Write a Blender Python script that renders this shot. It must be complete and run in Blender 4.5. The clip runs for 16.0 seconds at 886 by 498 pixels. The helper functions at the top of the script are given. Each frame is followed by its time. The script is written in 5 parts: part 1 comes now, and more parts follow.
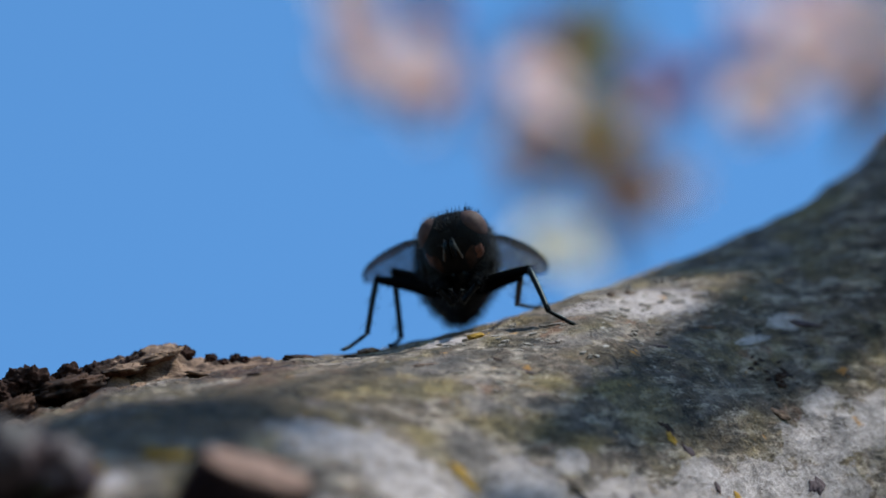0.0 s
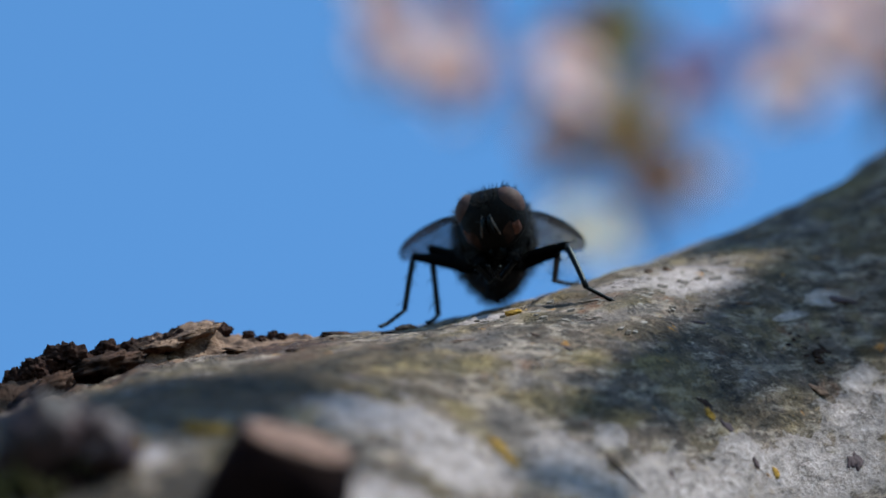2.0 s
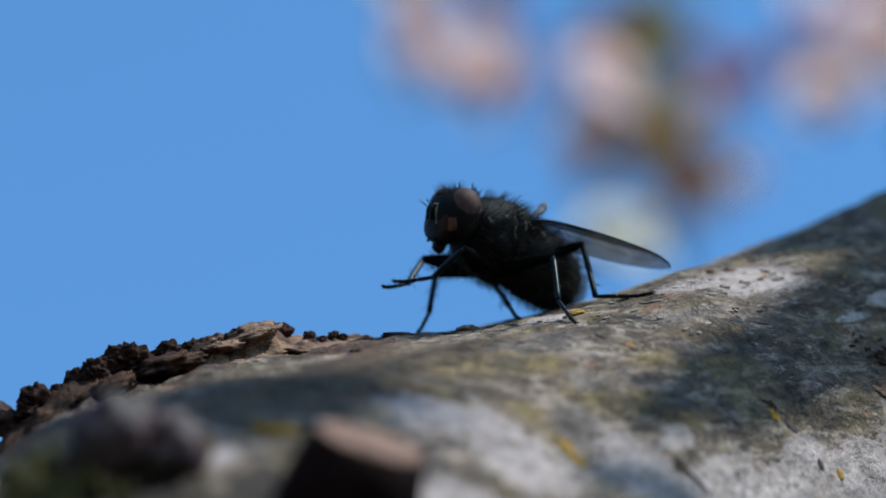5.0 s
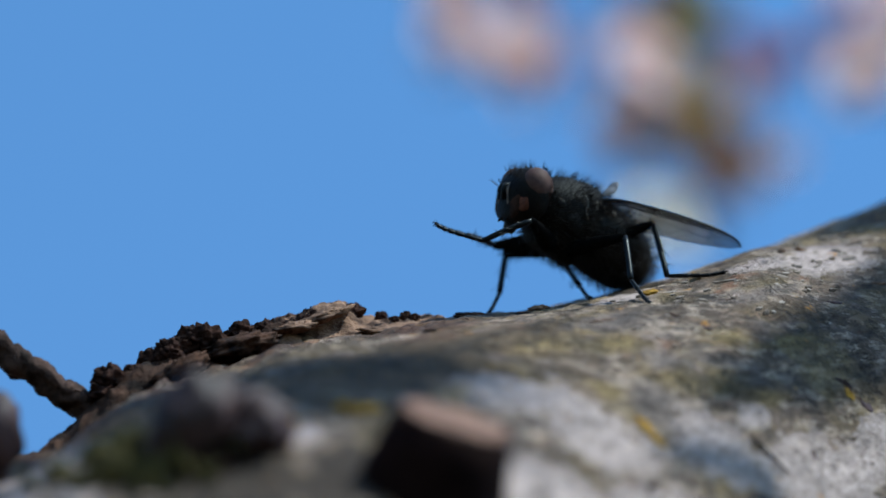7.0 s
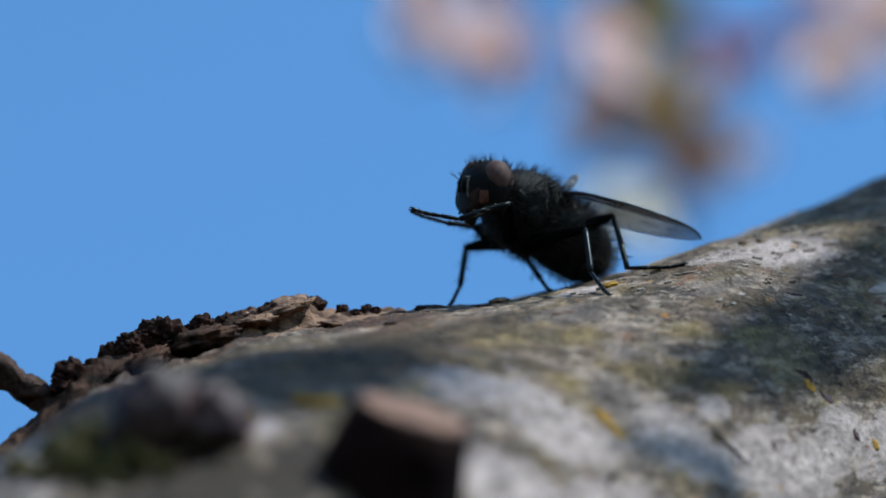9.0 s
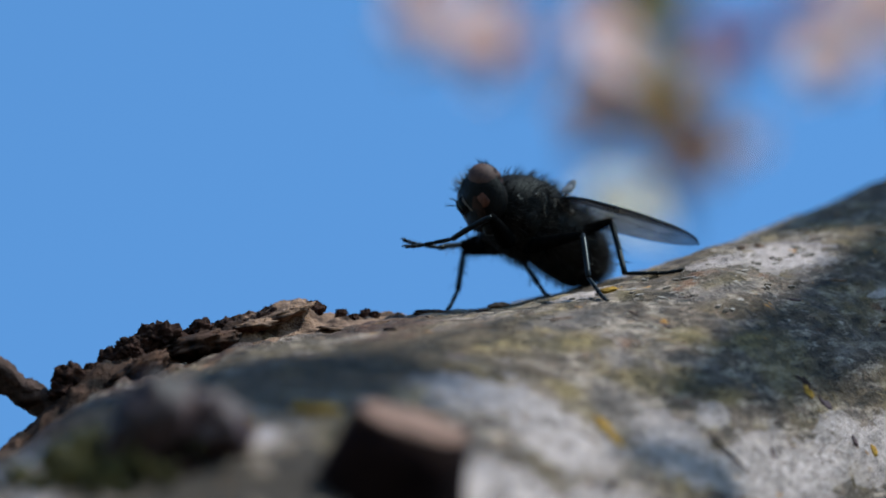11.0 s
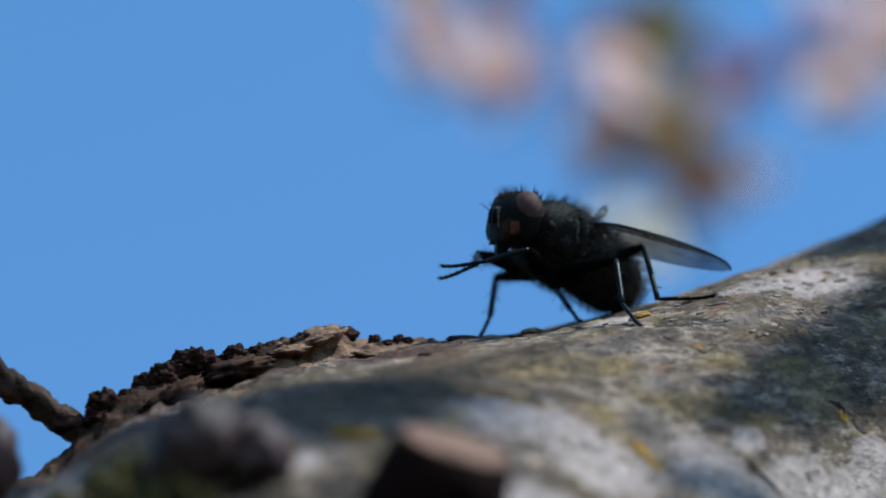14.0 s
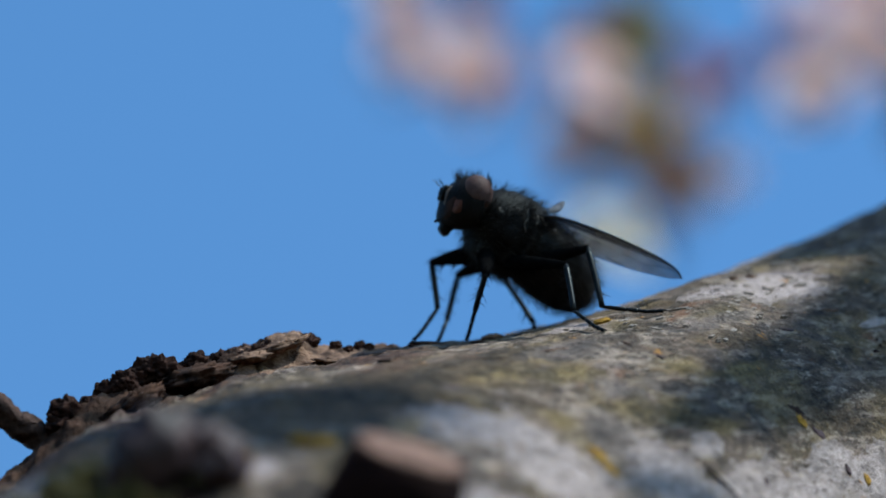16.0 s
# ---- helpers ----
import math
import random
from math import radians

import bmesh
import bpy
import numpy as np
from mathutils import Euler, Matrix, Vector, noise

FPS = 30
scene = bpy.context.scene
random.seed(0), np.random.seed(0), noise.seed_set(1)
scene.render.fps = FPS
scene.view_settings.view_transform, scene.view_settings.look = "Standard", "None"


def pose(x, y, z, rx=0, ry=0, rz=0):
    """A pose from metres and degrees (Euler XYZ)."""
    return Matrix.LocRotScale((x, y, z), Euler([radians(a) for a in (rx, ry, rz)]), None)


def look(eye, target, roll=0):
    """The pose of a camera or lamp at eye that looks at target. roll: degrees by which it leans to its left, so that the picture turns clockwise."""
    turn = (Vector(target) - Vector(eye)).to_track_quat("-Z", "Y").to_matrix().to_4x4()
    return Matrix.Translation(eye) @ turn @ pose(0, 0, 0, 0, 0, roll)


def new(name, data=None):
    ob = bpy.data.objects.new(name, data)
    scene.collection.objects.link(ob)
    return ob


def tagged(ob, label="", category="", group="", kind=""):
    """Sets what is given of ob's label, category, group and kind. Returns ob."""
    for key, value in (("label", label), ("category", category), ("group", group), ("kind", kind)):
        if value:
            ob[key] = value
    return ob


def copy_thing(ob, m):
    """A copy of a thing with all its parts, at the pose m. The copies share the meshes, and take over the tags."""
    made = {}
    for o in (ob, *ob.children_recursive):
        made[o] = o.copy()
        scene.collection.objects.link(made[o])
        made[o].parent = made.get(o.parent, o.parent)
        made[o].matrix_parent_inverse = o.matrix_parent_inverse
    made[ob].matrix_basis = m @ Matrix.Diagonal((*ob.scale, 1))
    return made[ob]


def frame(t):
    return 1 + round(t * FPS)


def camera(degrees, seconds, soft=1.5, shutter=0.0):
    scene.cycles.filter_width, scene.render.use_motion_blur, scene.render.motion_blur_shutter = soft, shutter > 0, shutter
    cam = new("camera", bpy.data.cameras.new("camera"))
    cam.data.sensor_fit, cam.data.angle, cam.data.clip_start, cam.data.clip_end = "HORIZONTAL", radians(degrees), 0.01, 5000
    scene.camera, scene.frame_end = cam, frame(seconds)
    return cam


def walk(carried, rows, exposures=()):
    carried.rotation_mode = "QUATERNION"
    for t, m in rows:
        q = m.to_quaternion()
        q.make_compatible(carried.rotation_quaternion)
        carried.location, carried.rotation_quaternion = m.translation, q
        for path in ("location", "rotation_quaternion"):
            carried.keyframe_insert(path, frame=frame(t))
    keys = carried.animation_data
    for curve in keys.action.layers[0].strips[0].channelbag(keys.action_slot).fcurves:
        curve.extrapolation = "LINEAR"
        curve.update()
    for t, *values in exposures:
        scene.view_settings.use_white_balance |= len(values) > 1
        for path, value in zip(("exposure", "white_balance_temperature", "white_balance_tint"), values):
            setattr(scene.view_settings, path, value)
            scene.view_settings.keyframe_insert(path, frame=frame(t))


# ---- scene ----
MM = 0.001
LEAN = pose(0, 0, 0, 40, 0, 0)          # the whole shot looks up at the bough

cam = camera(11.185, 16.0, soft=1.6, shutter=0.5)
cam.data.dof.use_dof = True
cam.data.dof.focus_distance = 0.2390
cam.data.dof.aperture_fstop = 30.0
cam.data.dof.aperture_blades = 0

# seconds, eye in millimetres, yaw, pitch and roll in degrees
PATH = [
    (0, 4.262, -240.341, 0.377, 1.4519, 1.0036, 0.2090),
    (0.5, 5.096, -240.125, -0.077, 1.5511, 1.0244, 0.1849),
    (1, 4.348, -240.670, 1.096, 1.3375, 1.1418, 0.3118),
    (1.5, 2.580, -240.347, -0.644, 1.5720, 0.9900, 0.1954),
    (2, 3.517, -240.217, -0.584, 1.7505, 0.9319, 0.1294),
    (2.5, 3.495, -240.772, -1.064, 1.8958, 0.8120, -0.1216),
    (3, 3.541, -240.170, -0.146, 1.9851, 0.5634, -0.1167),
    (3.5, 2.792, -240.252, -0.704, 2.0011, 0.7396, 0.0181),
    (3.7, 2.349, -239.522, -1.197, 2.1366, 1.0254, 0.0209),
    (5.8, 0.862, -239.277, 0.422, 1.8363, 0.7836, 0.2859),
    (6, 1.290, -239.503, 0.967, 1.9564, 0.6926, 0.2344),
    (6.5, -0.251, -239.632, 0.056, 2.0983, 0.7912, 0.2285),
    (7, -2.189, -239.192, -1.176, 2.1027, 0.8215, 0.0734),
    (7.5, -1.663, -239.291, -1.320, 2.1547, 0.7586, 0.0569),
    (8, -0.949, -239.677, -1.527, 2.0001, 0.7523, -0.1201),
    (8.5, -0.998, -239.638, -0.029, 1.8038, 0.6890, -0.0954),
    (9, -1.415, -239.368, -1.159, 1.7875, 0.7267, -0.1092),
    (9.2, -1.547, -239.480, -0.547, 1.7291, 0.6596, -0.0087),
    (11.3, -1.706, -239.746, 0.135, 1.7067, 0.5107, -0.0076),
    (11.5, -1.299, -240.176, 0.414, 1.7094, 0.6314, -0.0101),
    (12, -1.928, -239.902, 0.058, 1.5826, 0.6901, -0.1017),
    (12.5, -1.979, -239.934, 0.663, 1.6281, 0.7139, 0.0591),
    (13, -3.038, -240.189, 1.337, 1.5978, 0.7950, 0.0943),
    (13.5, -4.278, -240.088, -0.612, 1.5719, 1.0163, -0.0693),
    (14, -3.640, -239.854, -0.490, 1.6660, 0.9539, -0.0925),
    (14.5, -1.657, -240.275, 0.321, 1.6212, 0.9007, -0.2137),
    (15, -2.044, -240.406, 0.120, 1.3803, 0.9853, -0.3602),
    (15.5, -2.011, -240.535, 0.558, 1.4235, 0.9291, -0.3698),
    (16, -2.318, -240.541, -0.104, 1.4734, 0.9376, -0.2939),
]


def carried(x, y, z, yaw, pitch, roll):
    m = Matrix.Translation((x * MM, y * MM, z * MM))
    m = m @ Matrix.Rotation(radians(yaw), 4, "Z") @ Matrix.Rotation(radians(90 + pitch), 4, "X")
    return LEAN @ m @ Matrix.Rotation(radians(roll), 4, "Z")


walk(cam, [(t, carried(*row)) for t, *row in PATH],
     [(0, 0.77, 5500, -11), (13, 0.77, 5500, -11), (14.5, 0.70, 5500, -11), (16, 0.67, 5500, -11)])

# ---- world and sun ----
SUN = LEAN.to_3x3() @ Vector((0.47, 0.30, 0.83)).normalized()
world = bpy.data.worlds.new("sky")
scene.world = world
world.use_nodes = True
wn = world.node_tree
sky = wn.nodes.new("ShaderNodeTexSky")
sky.sky_type, sky.sun_disc = "NISHITA", False
sky.sun_elevation = math.asin(SUN.z)
sky.sun_rotation = math.atan2(SUN.x, SUN.y)
sky.altitude, sky.air_density, sky.dust_density, sky.ozone_density = 1000, 1.0, 0.0, 6.0
wn.links.new(sky.outputs[0], wn.nodes["Background"].inputs[0])
wn.nodes["Background"].inputs[1].default_value = 0.15
lamp = bpy.data.lights.new("sun", "SUN")
lamp.energy, lamp.angle, lamp.color = 3.8, radians(0.53), (1.0, 0.95, 0.90)
sun = new("sun", lamp)
sun.matrix_world = look(SUN * 3, (0, 0, 0))


# ---- materials ----
def material(name):
    mat = bpy.data.materials.new(name)
    mat.use_nodes = True
    return mat, mat.node_tree, mat.node_tree.nodes["Principled BSDF"]


def add(nt, kind, **values):
    node = nt.nodes.new(kind)
    for key, value in values.items():
        node.inputs[key.replace("_", " ")].default_value = value
    return node


def ramp(nt, source, stops):
    node = nt.nodes.new("ShaderNodeValToRGB")
    while len(node.color_ramp.elements) < len(stops):
        node.color_ramp.elements.new(0.5)
    for element, (at, colour) in zip(node.color_ramp.elements, stops):
        element.position = at
        element.color = (*colour, 1) if len(colour) == 3 else colour
    nt.links.new(source, node.inputs["Fac"])
    return node.outputs["Color"]


def noisy(nt, coords, scale, detail=4.0, rough=0.55, warp=0.0):
    node = add(nt, "ShaderNodeTexNoise", Scale=scale, Detail=detail, Roughness=rough, Distortion=warp)
    nt.links.new(coords, node.inputs["Vector"])
    return node.outputs["Fac"]


def blend(nt, fac, a, b, mode="MIX"):
    node = nt.nodes.new("ShaderNodeMix")
    node.data_type, node.blend_type = "RGBA", mode
    for socket, value in ((node.inputs[0], fac), (node.inputs[6], a), (node.inputs[7], b)):
        if isinstance(value, (float, int)):
            socket.default_value = value
        elif isinstance(value, tuple):
            socket.default_value = (*value, 1)
        else:
            nt.links.new(value, socket)
    return node.outputs[2]


def bumped(nt, shader, height, strength, distance):
    node = add(nt, "ShaderNodeBump", Strength=strength, Distance=distance)
    nt.links.new(height, node.inputs["Height"])
    nt.links.new(node.outputs["Normal"], shader.inputs["Normal"])


def grey(v):
    return (v, v, v)


def coords_of(nt, which="Object", scale=(1000, 1000, 1000)):
    tc = nt.nodes.new("ShaderNodeTexCoord")
    mp = add(nt, "ShaderNodeMapping", Scale=scale)
    nt.links.new(tc.outputs[which], mp.inputs["Vector"])
    return mp.outputs["Vector"]


def simple(name, colour, rough=0.5, second=None, scale=2.0, metal=0.0, bump=0.0, spec=0.5):
    """A plain surface with mottling at two scales."""
    mat, nt, bs = material(name)
    at = coords_of(nt)
    second = second or tuple(c * 0.6 for c in colour)
    wide = ramp(nt, noisy(nt, at, scale), [(0.35, grey(0)), (0.65, grey(1))])
    fine = noisy(nt, at, scale * 6, 3)
    base = blend(nt, wide, second, colour)
    base = blend(nt, 0.5, base, blend(nt, 1.0, base, ramp(nt, fine, [(0.3, grey(0.5)), (0.7, grey(1.3))]), "MULTIPLY"))
    nt.links.new(base, bs.inputs["Base Color"])
    bs.inputs["Roughness"].default_value = rough
    bs.inputs["Metallic"].default_value = metal
    bs.inputs["Specular IOR Level"].default_value = spec
    if bump:
        bumped(nt, bs, fine, bump, 0.0001)
    return mat


def patch(nt, at, x, z, w, h, lean, ragged, hold=0.25):
    """A ragged leaning spot round a place of the bark, in millimetres: 1 in its middle, 0 outside."""
    off = nt.nodes.new("ShaderNodeVectorMath")
    off.operation = "SUBTRACT"
    off.inputs[1].default_value = (x, 0, z)
    nt.links.new(at, off.inputs[0])
    turn = nt.nodes.new("ShaderNodeVectorRotate")
    turn.rotation_type = "Y_AXIS"
    turn.inputs["Angle"].default_value = radians(lean)
    nt.links.new(off.outputs[0], turn.inputs["Vector"])
    by = nt.nodes.new("ShaderNodeVectorMath")
    by.operation = "DIVIDE"
    by.inputs[1].default_value = (w, 220, h)
    nt.links.new(turn.outputs[0], by.inputs[0])
    size = nt.nodes.new("ShaderNodeVectorMath")
    size.operation = "LENGTH"
    nt.links.new(by.outputs[0], size.inputs[0])
    more = nt.nodes.new("ShaderNodeMath")
    more.operation = "ADD"
    nt.links.new(size.outputs["Value"], more.inputs[0])
    nt.links.new(ragged, more.inputs[1])
    return ramp(nt, more.outputs[0], [(hold, grey(0.95)), (0.30 + hold, grey(0.7)), (1.1, grey(0))])


# spots on the bark: x, z, half length, half height, lean
OLIVES = ((1.8, -4.5, 2.6, 0.9, -10), (5.8, -5.4, 1.4, 0.7, 0), (-7.3, -3.85, 2.2, 0.35, -4), (-2.0, -2.7, 2.6, 0.7, 3), (4.2, -2.5, 1.8, 0.5, -18), (7.2, -2.6, 1.5, 0.6, 10),
          (-6.5, -2.8, 4.0, 0.7, 0), (19.0, 7.6, 4.0, 0.8, 20), (-2.2, -4.9, 1.8, 0.5, -20))
EARTHS = ((-8.0, -2.2, 5.5, 0.7, 5), (-17.0, -10.2, 9.0, 2.2, 0), (-12.0, -3.0, 9.0, 1.0, 4), (-10.0, -4.2, 7.0, 0.8, 0), (-13.5, -8.8, 4.5, 1.7, -10), (-17.5, -8.0, 3.5, 1.2, 0), (-14.0, -3.9, 13.0, 1.6, 5), (4.6, 0.7, 3.8, 0.9, 12), (7.0, -1.0, 3.4, 0.7, 0), (-27.0, -7.0, 8.0, 2.0, 20), (-4.5, -3.9, 2.4, 0.6, -6), (12.5, -5.2, 2.6, 1.0, -30))
SCARS = ((-30.0, -7.6, 6.0, 2.6, 20), (-25.0, -4.2, 5.5, 1.6, 18), (-20.5, -2.6, 5.5, 1.0, 8), (-12.0, -1.9, 5.0, 0.7, 3))
# dark brown spots that paint the shade below the spur and the stub
FOOT_SHADES = ((-14.0, -7.7, 1.8, 0.9, 0), (-20.5, -7.6, 2.0, 1.0, 0), (-13.5, -8.6, 2.6, 1.5, 0), (-18.0, -8.7, 4.2, 1.6, 0), (-15.5, -10.5, 8.0, 2.0, 0), (-22.5, -8.3, 3.0, 1.2, 10))
GREYS = ((0.1, -5.7, 2.2, 1.1, -34), (2.9, -3.4, 1.8, 0.45, -12), (-1.9, -1.5, 2.6, 0.5, 6), (5.5, -0.1, 3.0, 0.45, 10), (-8.6, -4.3, 2.6, 0.5, 4))
PLATES = ((9.7, 1.75, 2.9, 0.95, 5), (6.4, 1.55, 2.4, 0.42, 12), (-2.7, -6.9, 4.6, 1.45, -34), (-4.6, -9.6, 3.6, 1.5, -30), (-6.6, -5.0, 3.4, 0.9, -8), (0.6, -11.0, 4.0, 1.8, -30), (3.3, -7.9, 3.0, 1.6, -35),
          (8.4, -9.2, 4.4, 2.0, -14), (16.0, -8.4, 6.0, 2.0, 0), (19.2, -5.2, 3.0, 1.6, 10), (21.5, -4.6, 4.0, 1.6, 20), (18.6, -3.7, 1.3, 0.8, 20), (16.9, 0.8, 1.2, 0.5, 0),
          (14.8, -0.2, 1.2, 0.3, 10), (-15.8, -6.6, 1.0, 0.6, 0), (-27.0, -9.0, 5.0, 2.0, 15), (5.0, -6.3, 1.2, 0.8, -20),
          (-1.5, -0.35, 1.9, 0.25, 10), (12.0, -7.2, 1.6, 0.9, -20))


def bark_material():
    """Grey bark under patchy pale crust, with olive and ochre lichen."""
    mat, nt, bs = material("lichened bark")
    at = coords_of(nt)
    long = coords_of(nt, scale=(700, 380, 1050))
    lengthwise = coords_of(nt, scale=(330, 420, 1500))
    mid = noisy(nt, long, 0.45, 6, 0.66, 0.1)
    small = noisy(nt, long, 1.5, 6, 0.7)
    grain = noisy(nt, at, 2.8, 5, 0.7)
    dark = blend(nt, ramp(nt, small, [(0.32, grey(0)), (0.66, grey(1))]), (0.034, 0.028, 0.022), (0.175, 0.152, 0.118))
    pale = blend(nt, ramp(nt, small, [(0.28, grey(0)), (0.6, grey(1))]), (0.22, 0.217, 0.212), (0.47, 0.475, 0.485))
    streak = ramp(nt, noisy(nt, lengthwise, 1.25, 7, 0.72, 0.1), [(0.52, grey(0)), (0.57, grey(1.0))])
    groove = ramp(nt, noisy(nt, lengthwise, 1.0, 6, 0.70, 0.15), [(0.36, grey(0.22)), (0.45, grey(1.0))])
    pit = ramp(nt, noisy(nt, coords_of(nt, scale=(900, 450, 1150)), 0.85, 7, 0.74, 0.1), [(0.33, grey(0.15)), (0.42, grey(1.0))])
    some = ramp(nt, mid, [(0.52, grey(0)), (0.66, grey(0.38))])
    ragged = nt.nodes.new("ShaderNodeMath")
    ragged.operation = "MULTIPLY_ADD"
    ragged.inputs[1].default_value, ragged.inputs[2].default_value = 3.2, -1.52
    nt.links.new(blend(nt, 0.5, mid, small), ragged.inputs[0])
    ragged = ragged.outputs[0]
    base = blend(nt, some, dark, pale)
    base = blend(nt, streak, base, (0.29, 0.28, 0.24))
    olive = blend(nt, small, (0.062, 0.055, 0.026), (0.27, 0.235, 0.095))
    moss = ramp(nt, noisy(nt, at, 0.26, 4, 0.62, 0.4), [(0.47, grey(0)), (0.62, grey(0.6))])
    base = blend(nt, moss, base, olive)
    for spot in OLIVES:
        base = blend(nt, patch(nt, at, *spot, ragged), base, olive)
    earth = blend(nt, small, (0.024, 0.019, 0.011), (0.115, 0.092, 0.052))
    for spot in EARTHS:
        base = blend(nt, patch(nt, at, *spot, ragged), base, earth)
    stone = blend(nt, small, (0.055, 0.053, 0.050), (0.21, 0.20, 0.185))
    for spot in GREYS:
        base = blend(nt, patch(nt, at, *spot, ragged, 0.45), base, stone)
    for spot in SCARS:
        base = blend(nt, patch(nt, at, *spot, ragged), base, blend(nt, small, (0.012, 0.007, 0.005), (0.13, 0.070, 0.042)))
    rust = ramp(nt, noisy(nt, long, 0.55, 4, 0.6), [(0.62, grey(0)), (0.72, grey(0.7))])
    base = blend(nt, rust, base, (0.16, 0.095, 0.055))
    speck = ramp(nt, grain, [(0.34, grey(0.2)), (0.48, grey(0.88)), (0.68, grey(1.35))])
    base = blend(nt, 0.45, base, speck, "MULTIPLY")
    blot = ramp(nt, noisy(nt, at, 0.34, 5, 0.6, 0.6), [(0.36, grey(0.5)), (0.48, grey(0.95)), (0.64, grey(1.2))])
    base = blend(nt, 0.7, base, blot, "MULTIPLY")
    flake = nt.nodes.new("ShaderNodeTexVoronoi")
    flake.inputs["Scale"].default_value = 2.4
    wavy = nt.nodes.new("ShaderNodeVectorMath")
    wavy.operation = "ADD"
    nt.links.new(coords_of(nt, scale=(420, 420, 1250)), wavy.inputs[0])
    nt.links.new(blend(nt, 1.0, small, ramp(nt, grain, [(0.3, grey(0)), (0.7, grey(0.7))]), "ADD"), wavy.inputs[1])
    nt.links.new(wavy.outputs[0], flake.inputs["Vector"])
    tone = ramp(nt, flake.outputs["Color"], [(0.15, grey(0.45)), (0.45, grey(0.9)), (0.85, grey(1.55))])
    base = blend(nt, 0.65, base, tone, "MULTIPLY")
    base = blend(nt, 0.6, base, groove, "MULTIPLY")
    base = blend(nt, 0.35, base, pit, "MULTIPLY")
    # pale crusty plates lie over the bark, with worn pits of their own
    crust = blend(nt, 0.55, pale, blend(nt, 1.0, pale, ramp(nt, noisy(nt, long, 0.9, 7, 0.72, 0.3), [(0.36, grey(0.35)), (0.50, grey(1.0))]), "MULTIPLY"))
    crust = blend(nt, 0.30, crust, speck, "MULTIPLY")
    for spot in PLATES:
        base = blend(nt, patch(nt, at, *spot, ragged, 0.60), base, crust)
    # shade round the foot of the spur and the stub, painted into the bark as dark brown
    for spot in FOOT_SHADES:
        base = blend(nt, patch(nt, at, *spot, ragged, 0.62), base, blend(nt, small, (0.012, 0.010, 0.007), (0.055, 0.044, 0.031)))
    ochre = ramp(nt, noisy(nt, at, 0.8, 3, 0.5, 0.3), [(0.70, grey(0)), (0.75, grey(0.8))])
    base = blend(nt, ochre, base, (0.36, 0.21, 0.04))
    base = blend(nt, 1.0, base, (1.11, 0.795, 0.69), "MULTIPLY")
    nt.links.new(base, bs.inputs["Base Color"])
    bs.inputs["Roughness"].default_value = 0.85
    bs.inputs["Specular IOR Level"].default_value = 0.25
    rough = blend(nt, 0.30, blend(nt, 0.5, blend(nt, 0.45, small, blend(nt, 0.5, groove, tone)), pit), grain)
    bumped(nt, bs, rough, 1.0, 0.0009)
    return mat


BARK = bark_material()
SCAR = simple("torn brown bark", (0.0712, 0.0330, 0.0202), 0.85, (0.0100, 0.0050, 0.0034), 0.9, bump=1.0, spec=0.1)
PEEL = simple("pale torn bark", (0.2554, 0.1433, 0.0928), 0.85, (0.0473, 0.0240, 0.0156), 0.9, bump=1.0, spec=0.1)
CHIP = simple("whitish crust", (0.34, 0.26, 0.215), 0.9, (0.16, 0.115, 0.09), 1.4, bump=0.8, spec=0.1)
CRUMB = simple("dark crumbly bark", (0.0486, 0.0210, 0.0145), 0.9, (0.0108, 0.0052, 0.0041), 1.6, bump=0.8, spec=0.08)
CUT = simple("weathered cut wood", (0.2693, 0.1452, 0.1037), 0.8, (0.1197, 0.0628, 0.0429), 1.0, bump=0.5, spec=0.1)
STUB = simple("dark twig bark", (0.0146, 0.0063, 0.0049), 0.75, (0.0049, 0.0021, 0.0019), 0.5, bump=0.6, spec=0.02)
KNOB = simple("purple brown bud scales", (0.084, 0.043, 0.039), 0.6, (0.016, 0.008, 0.007), 0.35, bump=0.6, spec=0.2)
BROWN = simple("rough brown bark", (0.085, 0.058, 0.042), 0.9, (0.022, 0.014, 0.010), 0.9, bump=1.0, spec=0.08)
MOSS = simple("green moss", (0.075, 0.056, 0.013), 0.9, (0.022, 0.017, 0.006), 0.8, bump=0.6, spec=0.2)
OCHRE = simple("orange lichen", (0.40, 0.21, 0.03), 0.85, (0.24, 0.11, 0.015), 1.4, bump=0.6, spec=0.15)
CHITIN = simple("black chitin", (0.010, 0.0080, 0.0072), 0.5, (0.015, 0.012, 0.011), 1.5, bump=0.4, spec=0.09)
DUSTED = simple("dusted black chitin", (0.0060, 0.0045, 0.0040), 0.55, (0.0105, 0.0080, 0.0070), 1.4, bump=0.6, spec=0.05)
LEGS = simple("black leg chitin", (0.004, 0.004, 0.0045), 0.4, (0.007, 0.0065, 0.007), 2.0, spec=0.12)
THIGH = simple("hairy black chitin", (0.0035, 0.0030, 0.0030), 0.9, (0.005, 0.0045, 0.0045), 2.0, spec=0.0)
HAIR = simple("black bristle", (0.011, 0.0078, 0.0068), 0.45, (0.018, 0.013, 0.011), 1.0, spec=0.12)
EYE = simple("red brown faceted eye", (0.080, 0.042, 0.034), 0.65, (0.058, 0.029, 0.024), 2.5, bump=0.2, spec=0.10)
CHEEK = simple("rust red cheek", (0.135, 0.042, 0.022), 0.5, (0.028, 0.012, 0.008), 1.9, bump=0.5, spec=0.12)
FACE = simple("dark rust face", (0.045, 0.020, 0.013), 0.7, (0.016, 0.009, 0.007), 2.2, bump=0.5, spec=0.04)
